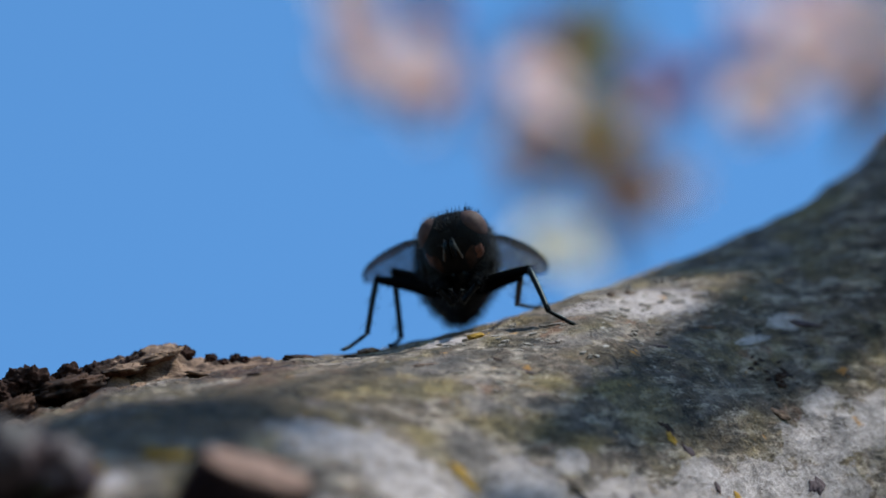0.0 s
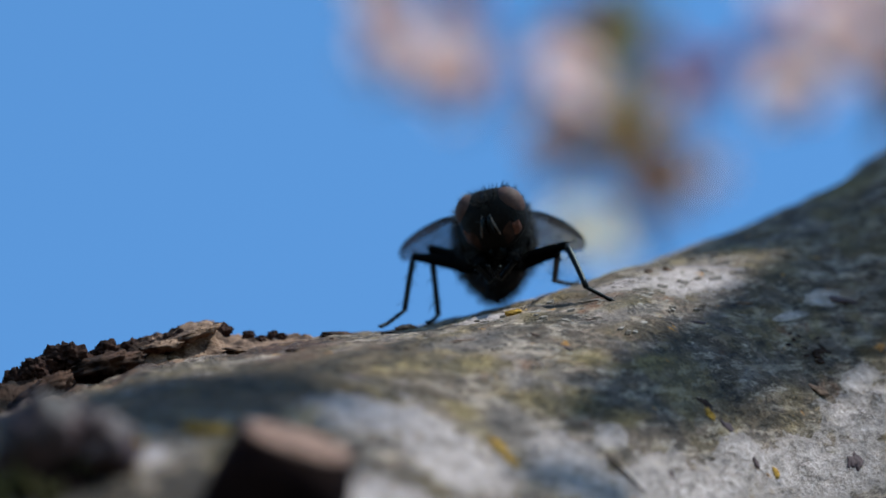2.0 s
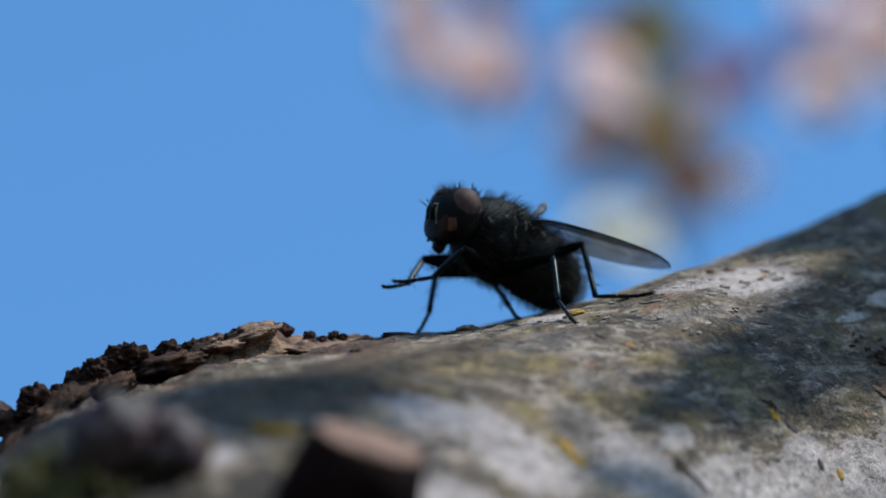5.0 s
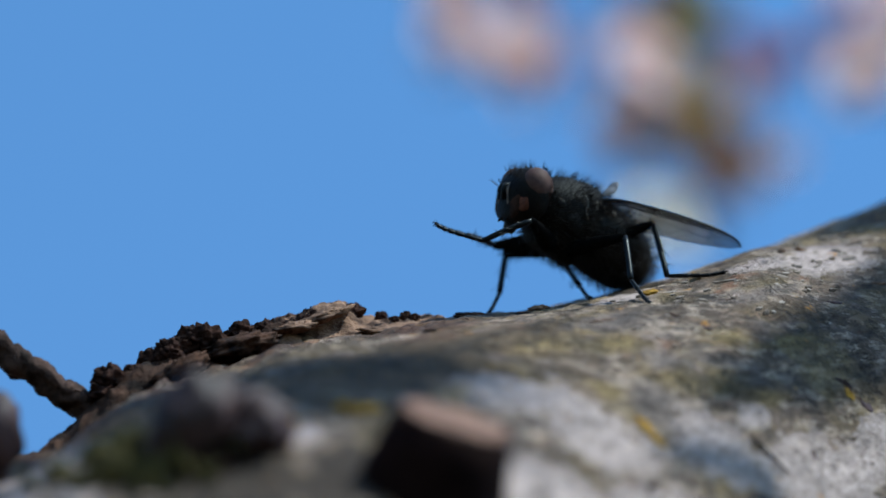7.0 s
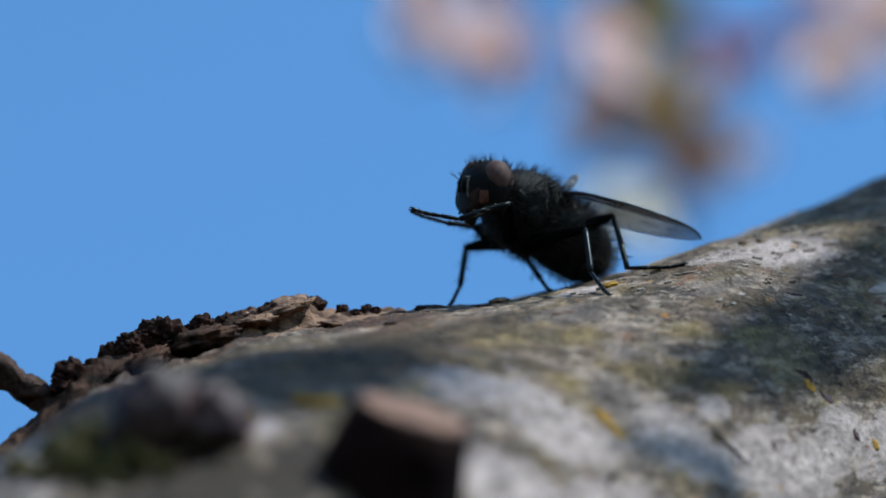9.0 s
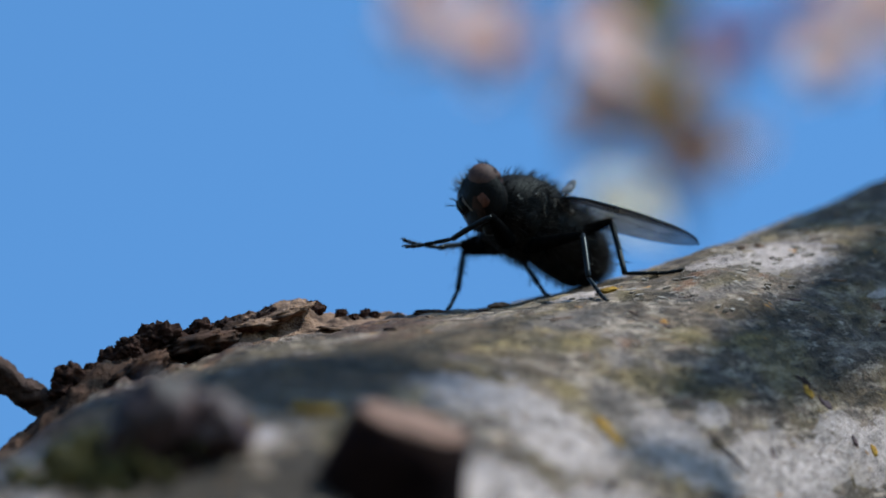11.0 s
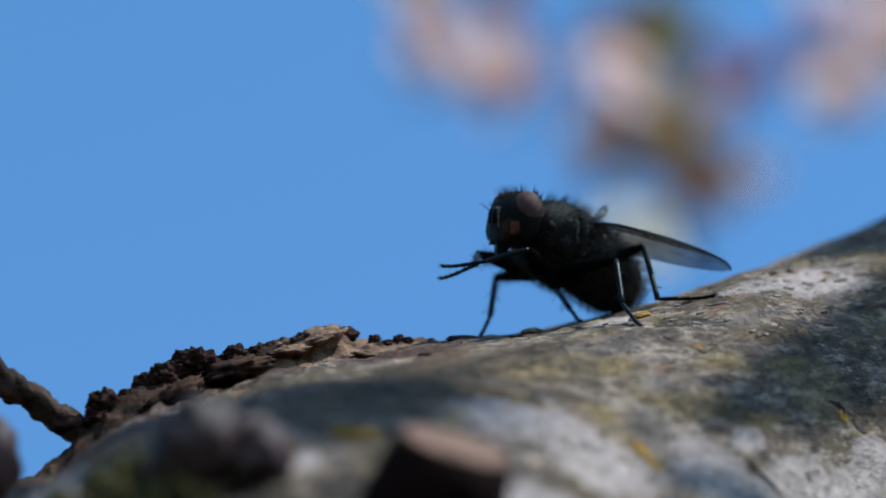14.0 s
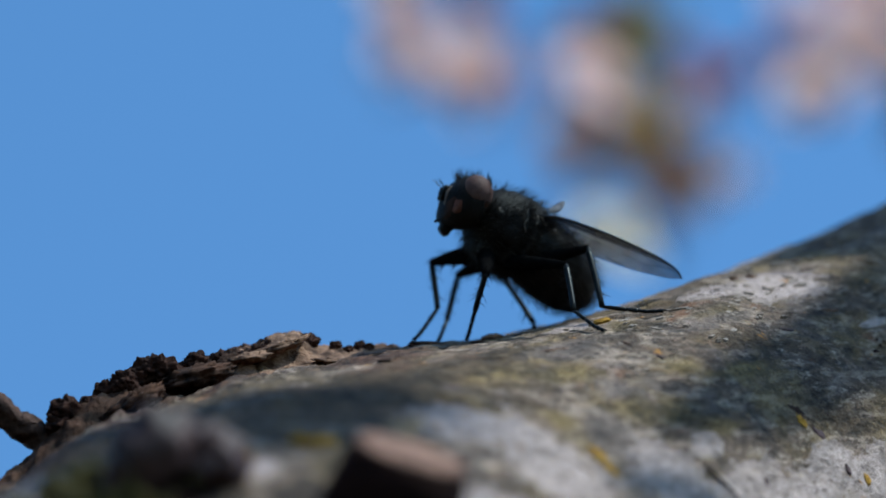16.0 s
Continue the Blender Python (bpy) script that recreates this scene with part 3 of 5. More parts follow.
def build_fly():
    rng = random.Random(11)
    fly = new("fly")
    tagged(fly, "black hairy fly with red-brown eyes standing on the bough", "fly")
    legs = {}
    thorax = Shape().loft([
        (2.55, 0.45, 0.5, 0.5, 0.25), (2.45, 0.95, 0.95, 1.0, 0.2), (2.1, 1.45, 1.62, 1.6, 0.1), (1.6, 1.78, 2.02, 2.0, 0.0),
        (1.0, 1.96, 2.22, 2.25, 0.0), (0.4, 2.02, 2.30, 2.45, 0.0), (0.0, 2.02, 2.28, 2.5, 0.0), (-0.15, 2.0, 2.23, 2.5, 0.0),
        (-0.25, 2.0, 2.25, 2.5, 0.0), (-0.9, 1.9, 2.15, 2.45, 0.0), (-1.45, 1.65, 1.9, 2.0, 0.05), (-1.6, 1.35, 1.62, 1.5, 0.1),
        (-1.7, 1.25, 1.62, 1.4, 0.1), (-2.1, 0.95, 1.30, 1.1, 0.15), (-2.45, 0.5, 0.75, 0.6, 0.3), (-2.6, 0.1, 0.2, 0.2, 0.5)], 40, 2.15)
    thorax.v = [(x, y * (1 - 0.16 * max(0.0, -z - 0.6)), z * (0.93 if z > 0 else 1.0)) for x, y, z in thorax.v]
    part("thorax", thorax, DUSTED, fly, "dusted black thorax")
    for side in (1, -1):
        for cx, cy, cz, r in ((1.5, 1.45, 0.4, 0.42), (0.7, 1.72, -0.35, 0.75), (-0.2, 1.7, -0.2, 0.6), (-1.0, 1.45, -0.1, 0.5), (0.5, 1.55, 0.75, 0.4)):
            part("side_plate", Shape().ball((cx, cy * side, cz), (r, 0.35, r * 0.95), 14, 8, 0.15, cx), DUSTED, fly)
        # highlights near the wing base, added as pale wavy ridges
        for line, r in (([(0.35, 1.90, 1.15), (0.15, 1.96, 0.75), (0.25, 2.00, 0.35), (0.05, 2.0, -0.1)], 0.055), ([(-0.35, 1.86, 1.05), (-0.55, 1.90, 0.75), (-0.45, 1.92, 0.45)], 0.075),
                        ([(-0.75, 1.80, 1.0), (-1.05, 1.72, 0.75), (-1.30, 1.58, 0.70)], 0.07), ([(0.95, 1.78, 1.15), (0.75, 1.84, 1.00), (0.55, 1.86, 1.12)], 0.06),
                        ([(1.75, 1.50, 0.80), (1.60, 1.62, 0.55), (1.62, 1.66, 0.25), (1.50, 1.66, -0.1)], 0.055), ([(-0.9, 1.84, 0.1), (-1.2, 1.72, 0.0), (-1.35, 1.6, 0.2)], 0.06)):
            at = [smooth_table(range(len(line)), c) for c in zip(*line)]
            pts = [(float(at[0](u)), (float(at[1](u)) + 0.06) * side, float(at[2](u))) for u in np.linspace(0, len(line) - 1, 14)]
            part("glint_ridge", Shape().tube(pts, [r * (0.5 + 0.8 * abs(noise.noise(Vector((k * 0.6, r * 50, side))))) for k in range(14)], 7), GLINT, fly, "pale shiny ridge drawn for a glint")
    part("thorax_bristles", hairs(thorax, rng, 1300, 0.66, 0.017, 0.9, lambda p, n: p.x < 2.3), HAIR, fly, "long black bristles")
    part("chest_hair", hairs(thorax, rng, 1600, 0.56, 0.014, 0.2, lambda p, n: n.z < 0.5), HAIR, fly, "fine black hair")

    def tergites(u):
        return 1 + 0.018 * math.sin(u * 2 * math.pi * 4)
    rings = []
    w_of = smooth_table([0, 0.1, 0.25, 0.45, 0.65, 0.82, 0.94, 1.0], [1.7, 2.0, 2.15, 2.2, 2.02, 1.52, 0.8, 0.10])
    for i in range(33):
        u = i / 32
        w = float(w_of(u)) * tergites(u)
        rings.append((-0.7 - 5.3 * u, w, w * 0.90, w * 0.98, -0.45 - 1.15 * u - 0.35 * u * u))
    abdomen = Shape().loft(rings[::-1], 36)
    abdomen.v = [(x, y * (1 - 0.17 * max(0.0, -z - 1.0)), z) for x, y, z in abdomen.v]
    part("abdomen", abdomen, CHITIN, fly, "rounded black abdomen")
    part("abdomen_hair", hairs(abdomen, rng, 2800, 0.62, 0.013, 0.6), HAIR, fly, "dense black hair")

    # head, turning about the neck
    big = 1.10
    skull = Shape().loft([
        (-0.30, 0.55, 0.6, 0.6, 0.0), (-0.22, 1.30, 1.10, 1.1, 0.0), (0.10, 1.70, 1.35, 1.35, 0.0), (0.45, 1.72, 1.38, 1.45, -0.02),
        (0.85, 1.60, 1.28, 1.48, -0.05), (1.15, 1.38, 1.08, 1.42, -0.10), (1.42, 1.02, 0.78, 1.25, -0.18), (1.58, 0.58, 0.45, 0.85, -0.28), (1.64, 0.15, 0.15, 0.3, -0.35)], 36, 2.5).grow(big)
    rows = np.array([
        (0.45, 1.72, 1.38, 1.45, -0.02), (0.85, 1.60, 1.28, 1.48, -0.05), (1.15, 1.38, 1.08, 1.42, -0.10), (1.42, 1.02, 0.78, 1.25, -0.18), (1.58, 0.58, 0.45, 0.85, -0.28), (1.64, 0.15, 0.15, 0.3, -0.35)])

    def skin(x0, x1, a0, a1, s):
        """A thin raised patch on one side of the skull."""
        verts, faces, n, m = [], [], 16, 14
        for i in range(n + 1):
            for k in range(m + 1):
                u, v = i / n, k / m
                a = radians(a0 + (a1 - a0) * v) + 0.08 * math.sin(7 * u + a0) * (v - 0.5)
                x = x0 + (x1 - x0) * u + 0.03 * math.sin(5 * v + x0)
                w, up, down, zc = (np.interp(x, rows[:, 0], rows[:, c]) for c in (1, 2, 3, 4))
                c, q = (math.copysign(abs(t) ** 0.8, t) for t in (math.cos(a), math.sin(a)))
                b = 0.94 + 0.085 * math.sqrt(max(0.0, 1 - (2 * u - 1) ** 2 - (2 * v - 1) ** 2))
                b += 0.03 * noise.noise(Vector((x * 4, a * 4, s)))
                verts.append((x + 0.4 * (b - 1), s * w * c * b, zc + (up if q > 0 else down) * q * b))
        for i in range(n):
            for k in range(m):
                p = i * (m + 1) + k
                faces.append((p, p + 1, p + m + 2, p + m + 1))
        return Shape().put(verts, faces)
    head = part("head", skull, DUSTED, fly, "black head", pose(*(c * MM for c in NECK)))
    for s in (1, -1):
        turn = Euler((radians(14 * s), radians(8), radians(22 * s))).to_matrix()
        part("eye", Shape().ball((0.38, 1.00 * s, 0.42), (0.81, 0.74, 0.92), 32, 20, turn=turn).grow(big), EYE, head, "large red-brown compound eye")
        part("cheek", skin(0.92, 1.44, 4, -40, s).grow(big), CHEEK, head, "rust-red cheek")
        part("face_side", skin(1.22, 1.60, 10, -70, s).grow(big), FACE, head, "rust-brown side of the face")
        part("face_ridge", Shape().tube([(1.34, 0.16 * s, 0.62), (1.60, 0.26 * s, 0.1), (1.58, 0.44 * s, -0.5), (1.42, 0.50 * s, -1.0)], [0.04, 0.07, 0.07, 0.05], 8).grow(big), SILVER, head, "silvery face ridge")
        feel = Shape().tube([(1.42, 0.14 * s, 0.32), (1.72, 0.16 * s, 0.28), (1.80, 0.17 * s, 0.0), (1.74, 0.17 * s, -0.45)], [0.08, 0.11, 0.12, 0.10], 8)
        feel.spine((1.80, 0.2 * s, 0.12), (2.35, 0.42 * s, 0.42), (0, 0, 0.06), 0.03)
        for k in range(7):
            q = Vector((1.80, 0.2 * s, 0.12)).lerp(Vector((2.35, 0.42 * s, 0.42)), 0.2 + 0.1 * k)
            feel.spine(q, q + Vector((0.02, 0.03, 0.2)), (0, 0, 0), 0.012)
        part("antenna", feel.grow(big), LEGS, head, "short feathered antenna")
        part("palp", Shape().tube([(1.2, 0.2 * s, -1.2), (1.5, 0.26 * s, -1.42), (1.55, 0.28 * s, -1.5)], [0.06, 0.08, 0.05], 7).grow(big), LEGS, head)
    part("frons", Shape().loft([(0.5, 0.42, 0.3, 0.3, 1.05), (0.95, 0.40, 0.3, 0.3, 0.92), (1.3, 0.36, 0.25, 0.3, 0.55), (1.42, 0.3, 0.15, 0.2, 0.4)], 16).grow(big), CHITIN, head)
    part("proboscis", Shape().tube([(0.85, 0, -1.2), (1.0, 0, -1.55), (1.05, 0, -1.85), (1.1, 0, -1.95)], [0.45, 0.35, 0.32, 0.2], 12).grow(big), LEGS, head, "folded black mouthparts")
    beard = Shape()
    for _ in range(420):
        a = rng.uniform(-2.8, 2.8)
        top = abs(a) < 1.0
        ring = Vector((rng.uniform(-0.1, 1.0) if not top else rng.uniform(0.2, 1.3), 0, 0))
        d = Vector((0, math.sin(a), math.cos(a)))
        if 0.5 < abs(a) < 1.9:
            ring.x = rng.uniform(-0.25, 0.0)
        root = ring + Vector((0, d.y * 1.45, d.z * 1.25)) * (1 - 0.25 * max(0, ring.x))
        beard.spine(root, root + (d + Vector((0.35, 0, 0))).normalized() * rng.uniform(0.3, 0.75 if top else 0.5), (0.05, 0, 0.03), 0.02)
    part("head_bristles", beard.grow(big), HAIR, head, "upright black bristles")

    for side, s in (("left", 1), ("right", -1)):
        wing(fly, side)
        scale = Shape()
        scale.ball((-1.90, 1.25 * s, 1.88), (0.10, 0.32, 0.46), 18, 10, 0.15, 1.0, turn=Euler((radians(-12 * s), radians(-28), radians(20 * s))).to_matrix())
        scale.ball((-1.60, 1.42 * s, 1.70), (0.08, 0.28, 0.36), 16, 8, 0.15, 2.0, turn=Euler((radians(-18 * s), radians(-40), radians(25 * s))).to_matrix())
        part("wing_scale", scale, CALYX, fly, "whitish wing scale")
        part("balancer", Shape().tube([(-1.3, 1.5 * s, 0.5), (-1.6, 1.9 * s, 0.45)], [0.05, 0.04], 6).ball((-1.65, 1.98 * s, 0.45), (0.18, 0.14, 0.16)), SILVER, fly)
        for which in ("front", "middle", "hind"):
            h = hip(side, which)
            part("coxa", Shape().tube([h + Vector((-0.1, -0.25 * s, 0.9)), h + Vector((0, -0.05 * s, 0.4)), h], [0.75, 0.72, 0.50], 12), CHITIN, fly)
            legs[side, which] = (
                part("femur", leg_bar(FEMUR[which], 0.54 if which == "front" else 0.46, 0.20, rng, 90, 1.1), THIGH, fly),
                part("tibia", leg_bar(TIBIA[which], 0.17, 0.155, rng, 24), LEGS, fly),
                part("tarsus", foot(TARSUS[which], rng), LEGS, fly))
    return fly, head, legs


FLY, HEAD, LEG = build_fly()


# ---- small things on the bough ----
BLISTERS = [
    (8.20, 2.26, 0.62, 0.31, 0, PEEL, "pale raised knot"),
    (7.20, 2.09, 0.43, 0.22, 0, PEEL, "pale raised knot"),
    (10.11, -4.92, 2.19, 0.58, -38, SCAR, "brown split in the bark"),
    (11.13, -5.94, 1.17, 0.41, -30, CRUMB, "brown split in the bark"),
    (18.14, -7.95, 0.90, 0.90, -40, CRUMB, "dark knot hole"),
    (1.49, -1.36, 2.18, 0.26, -22, SCAR, "brown crack in the bark"),
    (2.66, -1.81, 1.16, 0.20, -20, CRUMB, "brown crack in the bark"),
    (-7.77, -3.25, 1.47, 0.51, 0, CRUMB, "dark pit in the bark"),
    (13.68, -8.38, 0.65, 0.47, 0, OCHRE, "rusty blister"),
    (12.39, 0.51, 0.91, 0.24, 0, PEEL, "pale blister"),
    (5.32, 0.01, 1.19, 0.21, 5, PEEL, "pale blister"),
    (7.73, 0.02, 1.50, 0.24, 0, SCAR, "brown crack in the bark"),
    (9.85, -0.56, 1.20, 0.18, -5, CRUMB, "dark crack in the bark"),
    (3.83, -0.45, 1.00, 0.18, 8, SCAR, "brown crack in the bark"),
    (17.79, 0.71, 1.86, 0.31, -10, CRUMB, "dark crack in the bark"),
    (15.34, 1.94, 1.55, 0.25, -8, SCAR, "dark crack in the bark"),
    (12.60, -7.83, 0.41, 0.59, 0, CRUMB, "dark fleck on the bark"),
    (8.07, -8.21, 0.40, 0.51, 0, CRUMB, "dark fleck on the bark"),
    (-2.59, -1.50, 1.46, 0.23, 6, PEEL, "pale blister"),
    (-3.94, -2.36, 1.15, 0.23, 0, CRUMB, "dark crack in the bark"),
    (5.85, -2.31, 1.45, 0.23, -15, CRUMB, "dark crack in the bark"),
    (1.90, 0.66, 0.79, 0.24, 10, OCHRE, "ochre blister"),
    (16.23, -4.14, 1.51, 0.42, -20, PEEL, "pale blister"),
    (-6.80, -1.12, 1.83, 0.24, 0, SCAR, "brown crack in the bark"),
    (-9.88, -1.43, 1.79, 0.30, 0, CRUMB, "dark crack in the bark"),
    (-11.37, -2.00, 1.46, 0.41, 0, SCAR, "dark crack in the bark"),
]

def stub(at, root, r, mat, label):
    """A cut-off twig, with its bark and its pale cut face."""
    d = Vector(at) - Vector(root)
    pts = [d * u + Vector((0.5 * math.sin(5 * u), 0.2 * math.sin(7 * u), 0)) * (1 - u) for u in (0, 0.25, 0.5, 0.75, 0.9, 1.0)]
    ob = on_bough("twig_stub", Shape().tube(pts, [r * 1.8, r * 1.66, r * 1.46, r * 1.22, r * 1.06, r * 0.95], 24), mat, label, Matrix.Translation(Vector(root) * MM))
    way = d.normalized()
    part("cut_face", Shape().tube([d - way * 0.2, d + way * 0.12, d + way * 0.18], [r * 0.90, r * 0.88, r * 0.6], 24), CUT, ob, "pale cut wood")
    return ob


def small_things():
    rng = random.Random(5)
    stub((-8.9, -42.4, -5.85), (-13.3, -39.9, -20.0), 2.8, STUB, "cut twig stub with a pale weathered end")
    # bud spur beside the stub
    spur = None
    for k, (x, y, z, r) in enumerate(((-0.7, 0, 0.1, 1.75), (1.25, 0.1, -0.1, 1.40), (-1.7, 0.4, -1.1, 1.25), (0.1, -0.5, -1.9, 1.45), (1.3, 0.1, -2.5, 1.25), (2.3, 0.9, -2.4, 1.0),
                                      (-1.3, 0.4, -3.0, 1.4), (0.4, 0.8, -4.2, 1.9), (0.2, 3.0, -6.5, 2.8), (2.4, 1.4, -4.2, 1.7), (3.6, 2.2, -5.2, 1.7), (-2.6, 1.4, -4.2, 1.4))):
        x, y, z, r = 1.2 * x, y, 1.2 * z, 1.2 * r
        shape = Shape().ball((0, 0, 0), (r, r, r * 0.95), 28, 18, 0.35, k)
        shape.v = [tuple(Vector(q) * (1 + 0.10 * noise.noise(Vector(q) * 1.6 + Vector((k * 3, 0, 0)))) + Vector((x, y, z))) for q in shape.v]
        if spur is None:
            spur = on_bough("bud_spur", shape, KNOB, "purple-brown rounded bud spur", Matrix.Translation(Vector((-19.3, -40.0, -6.05)) * MM))
        else:
            # upper scales purple-brown, core and lower ones near black, outer foot ones brown
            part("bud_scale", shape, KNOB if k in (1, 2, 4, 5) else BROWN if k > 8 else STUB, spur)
    moss = Shape()
    for _ in range(200):
        c = Vector((rng.gauss(-22.4, 2.0), rng.gauss(-39, 2.0), 0))
        c.z = bough_height(c.x, c.y) + rng.uniform(-0.5, 0.3)
        d = Vector((rng.uniform(-1, 1), rng.uniform(-1, 0.2), rng.uniform(0.1, 1))).normalized()
        moss.tube([c, c + d * 0.8, c + d * 1.4 + Vector((0, 0, 0.2))], [0.3, 0.26, 0.06], 5)
    ob = part("moss", moss, MOSS)
    ob.matrix_basis = LEAN
    tagged(ob, "green moss tuft at the foot of a bud spur", "moss", kind="stuff")

    # torn bark along the crest with its brown scar
    def scab(name, mat, label, x0, x1, reach, seed, peak, rough):
        n, m = 190, 70
        verts, faces = [], []
        for i in range(n + 1):
            u = i / n
            x = x0 + (x1 - x0) * u
            fade = min(1.0, math.sin(math.pi * u) * 3.0)
            for k in range(m + 1):
                v = k / m
                dy = 3.5 - (3.5 + reach) * v
                y = float(crest_y(x)) + dy
                q = Vector((x * 0.9, y * 0.7, seed))
                ragged = 0.9 * noise.noise(q * 0.45) + 0.5 * noise.noise(q * 1.1)
                fall = min(1.0, max(0.0, (dy + reach * (0.75 + 0.25 * ragged)) / (reach * 0.75)))
                fall = fall * fall * (3 - 2 * fall) * (1.0 if dy < 1 else (3.5 - dy) / 2.5)
                tall = max(0.0, float(ridge_z(x)) - float(crest_z(x))) + float(np.interp(x, *peak))
                crag = 0.50 * noise.noise(q * 0.6 + Vector((5, 0, 0))) + 0.42 * noise.noise(q * 1.4) + 0.34 * noise.noise(q * 3.1) - 0.10
                z = bough_height(x, y) + tall * fall * fade + rough * crag * (0.25 + 0.75 * fall) * fade - 0.35 * (1 - fall) * (1 if k > m - 4 or dy > 1 else 0.0) + 0.12 * fade - 0.3 * (1 - fade)
                verts.append((x + 0.25 * fade * noise.noise(q * 1.7 + Vector((0, 0, 9))), y + 0.7 * fade * noise.noise(q * 0.9 + Vector((0, 0, 20))), z))
        w = m + 1
        for i in range(n):
            for k in range(m):
                faces.append((i * w + k, i * w + k + 1, (i + 1) * w + k + 1, (i + 1) * w + k))
        return on_bough(name, Shape().put(verts, faces), mat, label)

    scab("bark_scar", SCAR, "dark brown crusty bark scar on the bough", -32.3, -16.8, 5.0, 8.0, ((-35, -28.9, -28.2, -26, -24, -22.5, -20, -17), (0, 0.15, 0, 0.0, 0.15, 0, 0.1, 0)), 0.75)
    scab("torn_bark", PEEL, "pale torn bark flake curling up from the bough", -20.4, -10.2, 5.2, 3.0, ((-20.4, -18.6, -16.7, -16.3, -15.7, -13.5, -10), (0, 0.2, 0.55, 0.5, 0.0, 0.0, 0)), 0.45)

    for x, y, z, r, turn, mat in ((-17.3, 0.5, -1.35, (1.5, 1.1, 0.3), -18, PEEL), (-18.8, 0.0, -1.95, (1.3, 1.2, 0.35), -10, PEEL), (-13.8, -1.0, -2.15, (1.7, 1.2, 0.2), 4, PEEL),
                                  (-21.5, -2.5, -2.9, (2.0, 1.5, 0.6), -14, SCAR), (-24.5, -5.0, -4.3, (1.8, 1.5, 0.6), -30, SCAR), (-9.3, 3.0, -1.35, (1.3, 0.9, 0.22), 3, SCAR), (-6.0, 4.0, -0.9, (0.6, 0.6, 0.2), -8, PEEL)):
        shape = Shape().ball((0, 0, 0), r, 40, 24, 0.3, x)
        shape.v = [tuple(Vector(q) * (1 + 0.22 * noise.noise(Vector(q) * 2.2 + Vector((x, 0, 0))) + 0.20 * noise.noise(Vector(q) * 5.0) + 0.10 * noise.noise(Vector(q) * 11))) for q in shape.v]
        on_bough("bark_flake", shape, mat, "torn brown bark flake", Matrix.Translation(Vector((x, y, z)) * MM) @ pose(0, 0, 0, 0, turn, 0))

    # crumbs along the crest
    for x, size, lift in ((-15.9, 0.5, 0.3), (-15.6, 0.32, 0.45), (-14.4, 0.30, 0.42), (-13.1, 0.30, 0.40), (-12.6, 0.26, 0.3), (-13.7, 0.25, 0.2),
                          (-24.0, 0.85, 0.45), (-23.4, 0.75, 0.5), (-25.2, 0.6, 0.25), (-24.7, 0.55, 0.3), (-21.6, 0.55, 0.35), (-22.3, 0.4, 0.1), (-20.5, 0.5, 0.0), (-26.2, 0.6, 0.2), (-27.0, 0.5, 0.1),
                          (-28.2, 0.72, 1.15), (-28.5, 0.62, 0.5), (-27.8, 0.6, 0.6), (-29.1, 0.5, 0.2), (-18.2, 0.9, -0.5), (-19.0, 0.8, -0.7), (-19.9, 0.8, -0.6), (-25.4, 0.6, 0.1), (-22.8, 0.7, -0.4), (-17.8, 0.4, -0.6)):
        y = float(crest_y(x)) - rng.uniform(0.0, 1.2)
        c = Vector((x, y, max(float(ridge_z(x)), bough_height(x, y)) + 0.8 * lift - 0.15))
        shape = Shape().ball((0, 0, 0), (size * 1.15, size * 1.1, size * 0.95), 44, 30, 0.3, x)
        shape.v = [tuple(Vector(q) * (1 + 0.30 * noise.noise(Vector(q) * 1.6 / size + Vector((x, 0, 0))) + 0.24 * noise.noise(Vector(q) * 3.6 / size) + 0.15 * noise.noise(Vector(q) * 8 / size))) for q in shape.v]
        on_bough("bark_lump", shape, CRUMB, "dark crumbly bark lump", Matrix.Translation(c * MM))

    pits = [(14.4 + 2.6 * rng.random(), 0, rng.uniform(0.3, 0.9), rng.uniform(0.10, 0.26), rng.uniform(-40, 15), SCAR, "dark pit in the bark") for _ in range(14)]
    pits = [(x, -1.25 - 0.36 * (x - 14.4) + rng.gauss(0, 0.35), *rest) for x, _, *rest in pits]
    # blisters, cracks and knots: place, length, height, lean in the picture's plane
    for x, z, w, h, lean, mat, label in BLISTERS + pits + [
            (-1.1, -7.2, 3.4, 0.26, -34, SCAR, "brown crack in the bark"), (2.8, -8.7, 4.0, 0.24, -34, STUB, "dark crack in the bark"), (5.6, -7.95, 3.0, 0.18, -45, STUB, "dark crack in the bark"), (-0.2, -9.4, 2.0, 0.22, 40, STUB, "dark crack in the bark")]:
        c = bough_at(x, z)
        dy = 0.1
        up = bough_at(x, z + dy) - c
        up.normalize()
        across = (bough_at(x + dy, z + dy * math.tan(radians(lean))) - c).normalized()
        out = across.cross(up).normalized()
        out = -out if out.y > 0 else out
        mat = TWIG if mat is CRUMB else mat
        shape = Shape().ball((0, 0, 0), (w * 0.45, h * 0.6, 0.20 if "raised" in label else 0.03 + 0.04 * h), 24, 14, 0.6, x)
        shape.v = [tuple(Vector(q) * (1 + 0.35 * noise.noise(Vector(q) * 3 + Vector((x, z, 0))))) for q in shape.v]
        m = Matrix((across, out.cross(across), out)).transposed().to_4x4()
        on_bough("bark_blister", shape, mat, label, Matrix.Translation((c + out * 0.01) * MM) @ m)

    # raised flakes of crust near the crest
    chips = Shape()
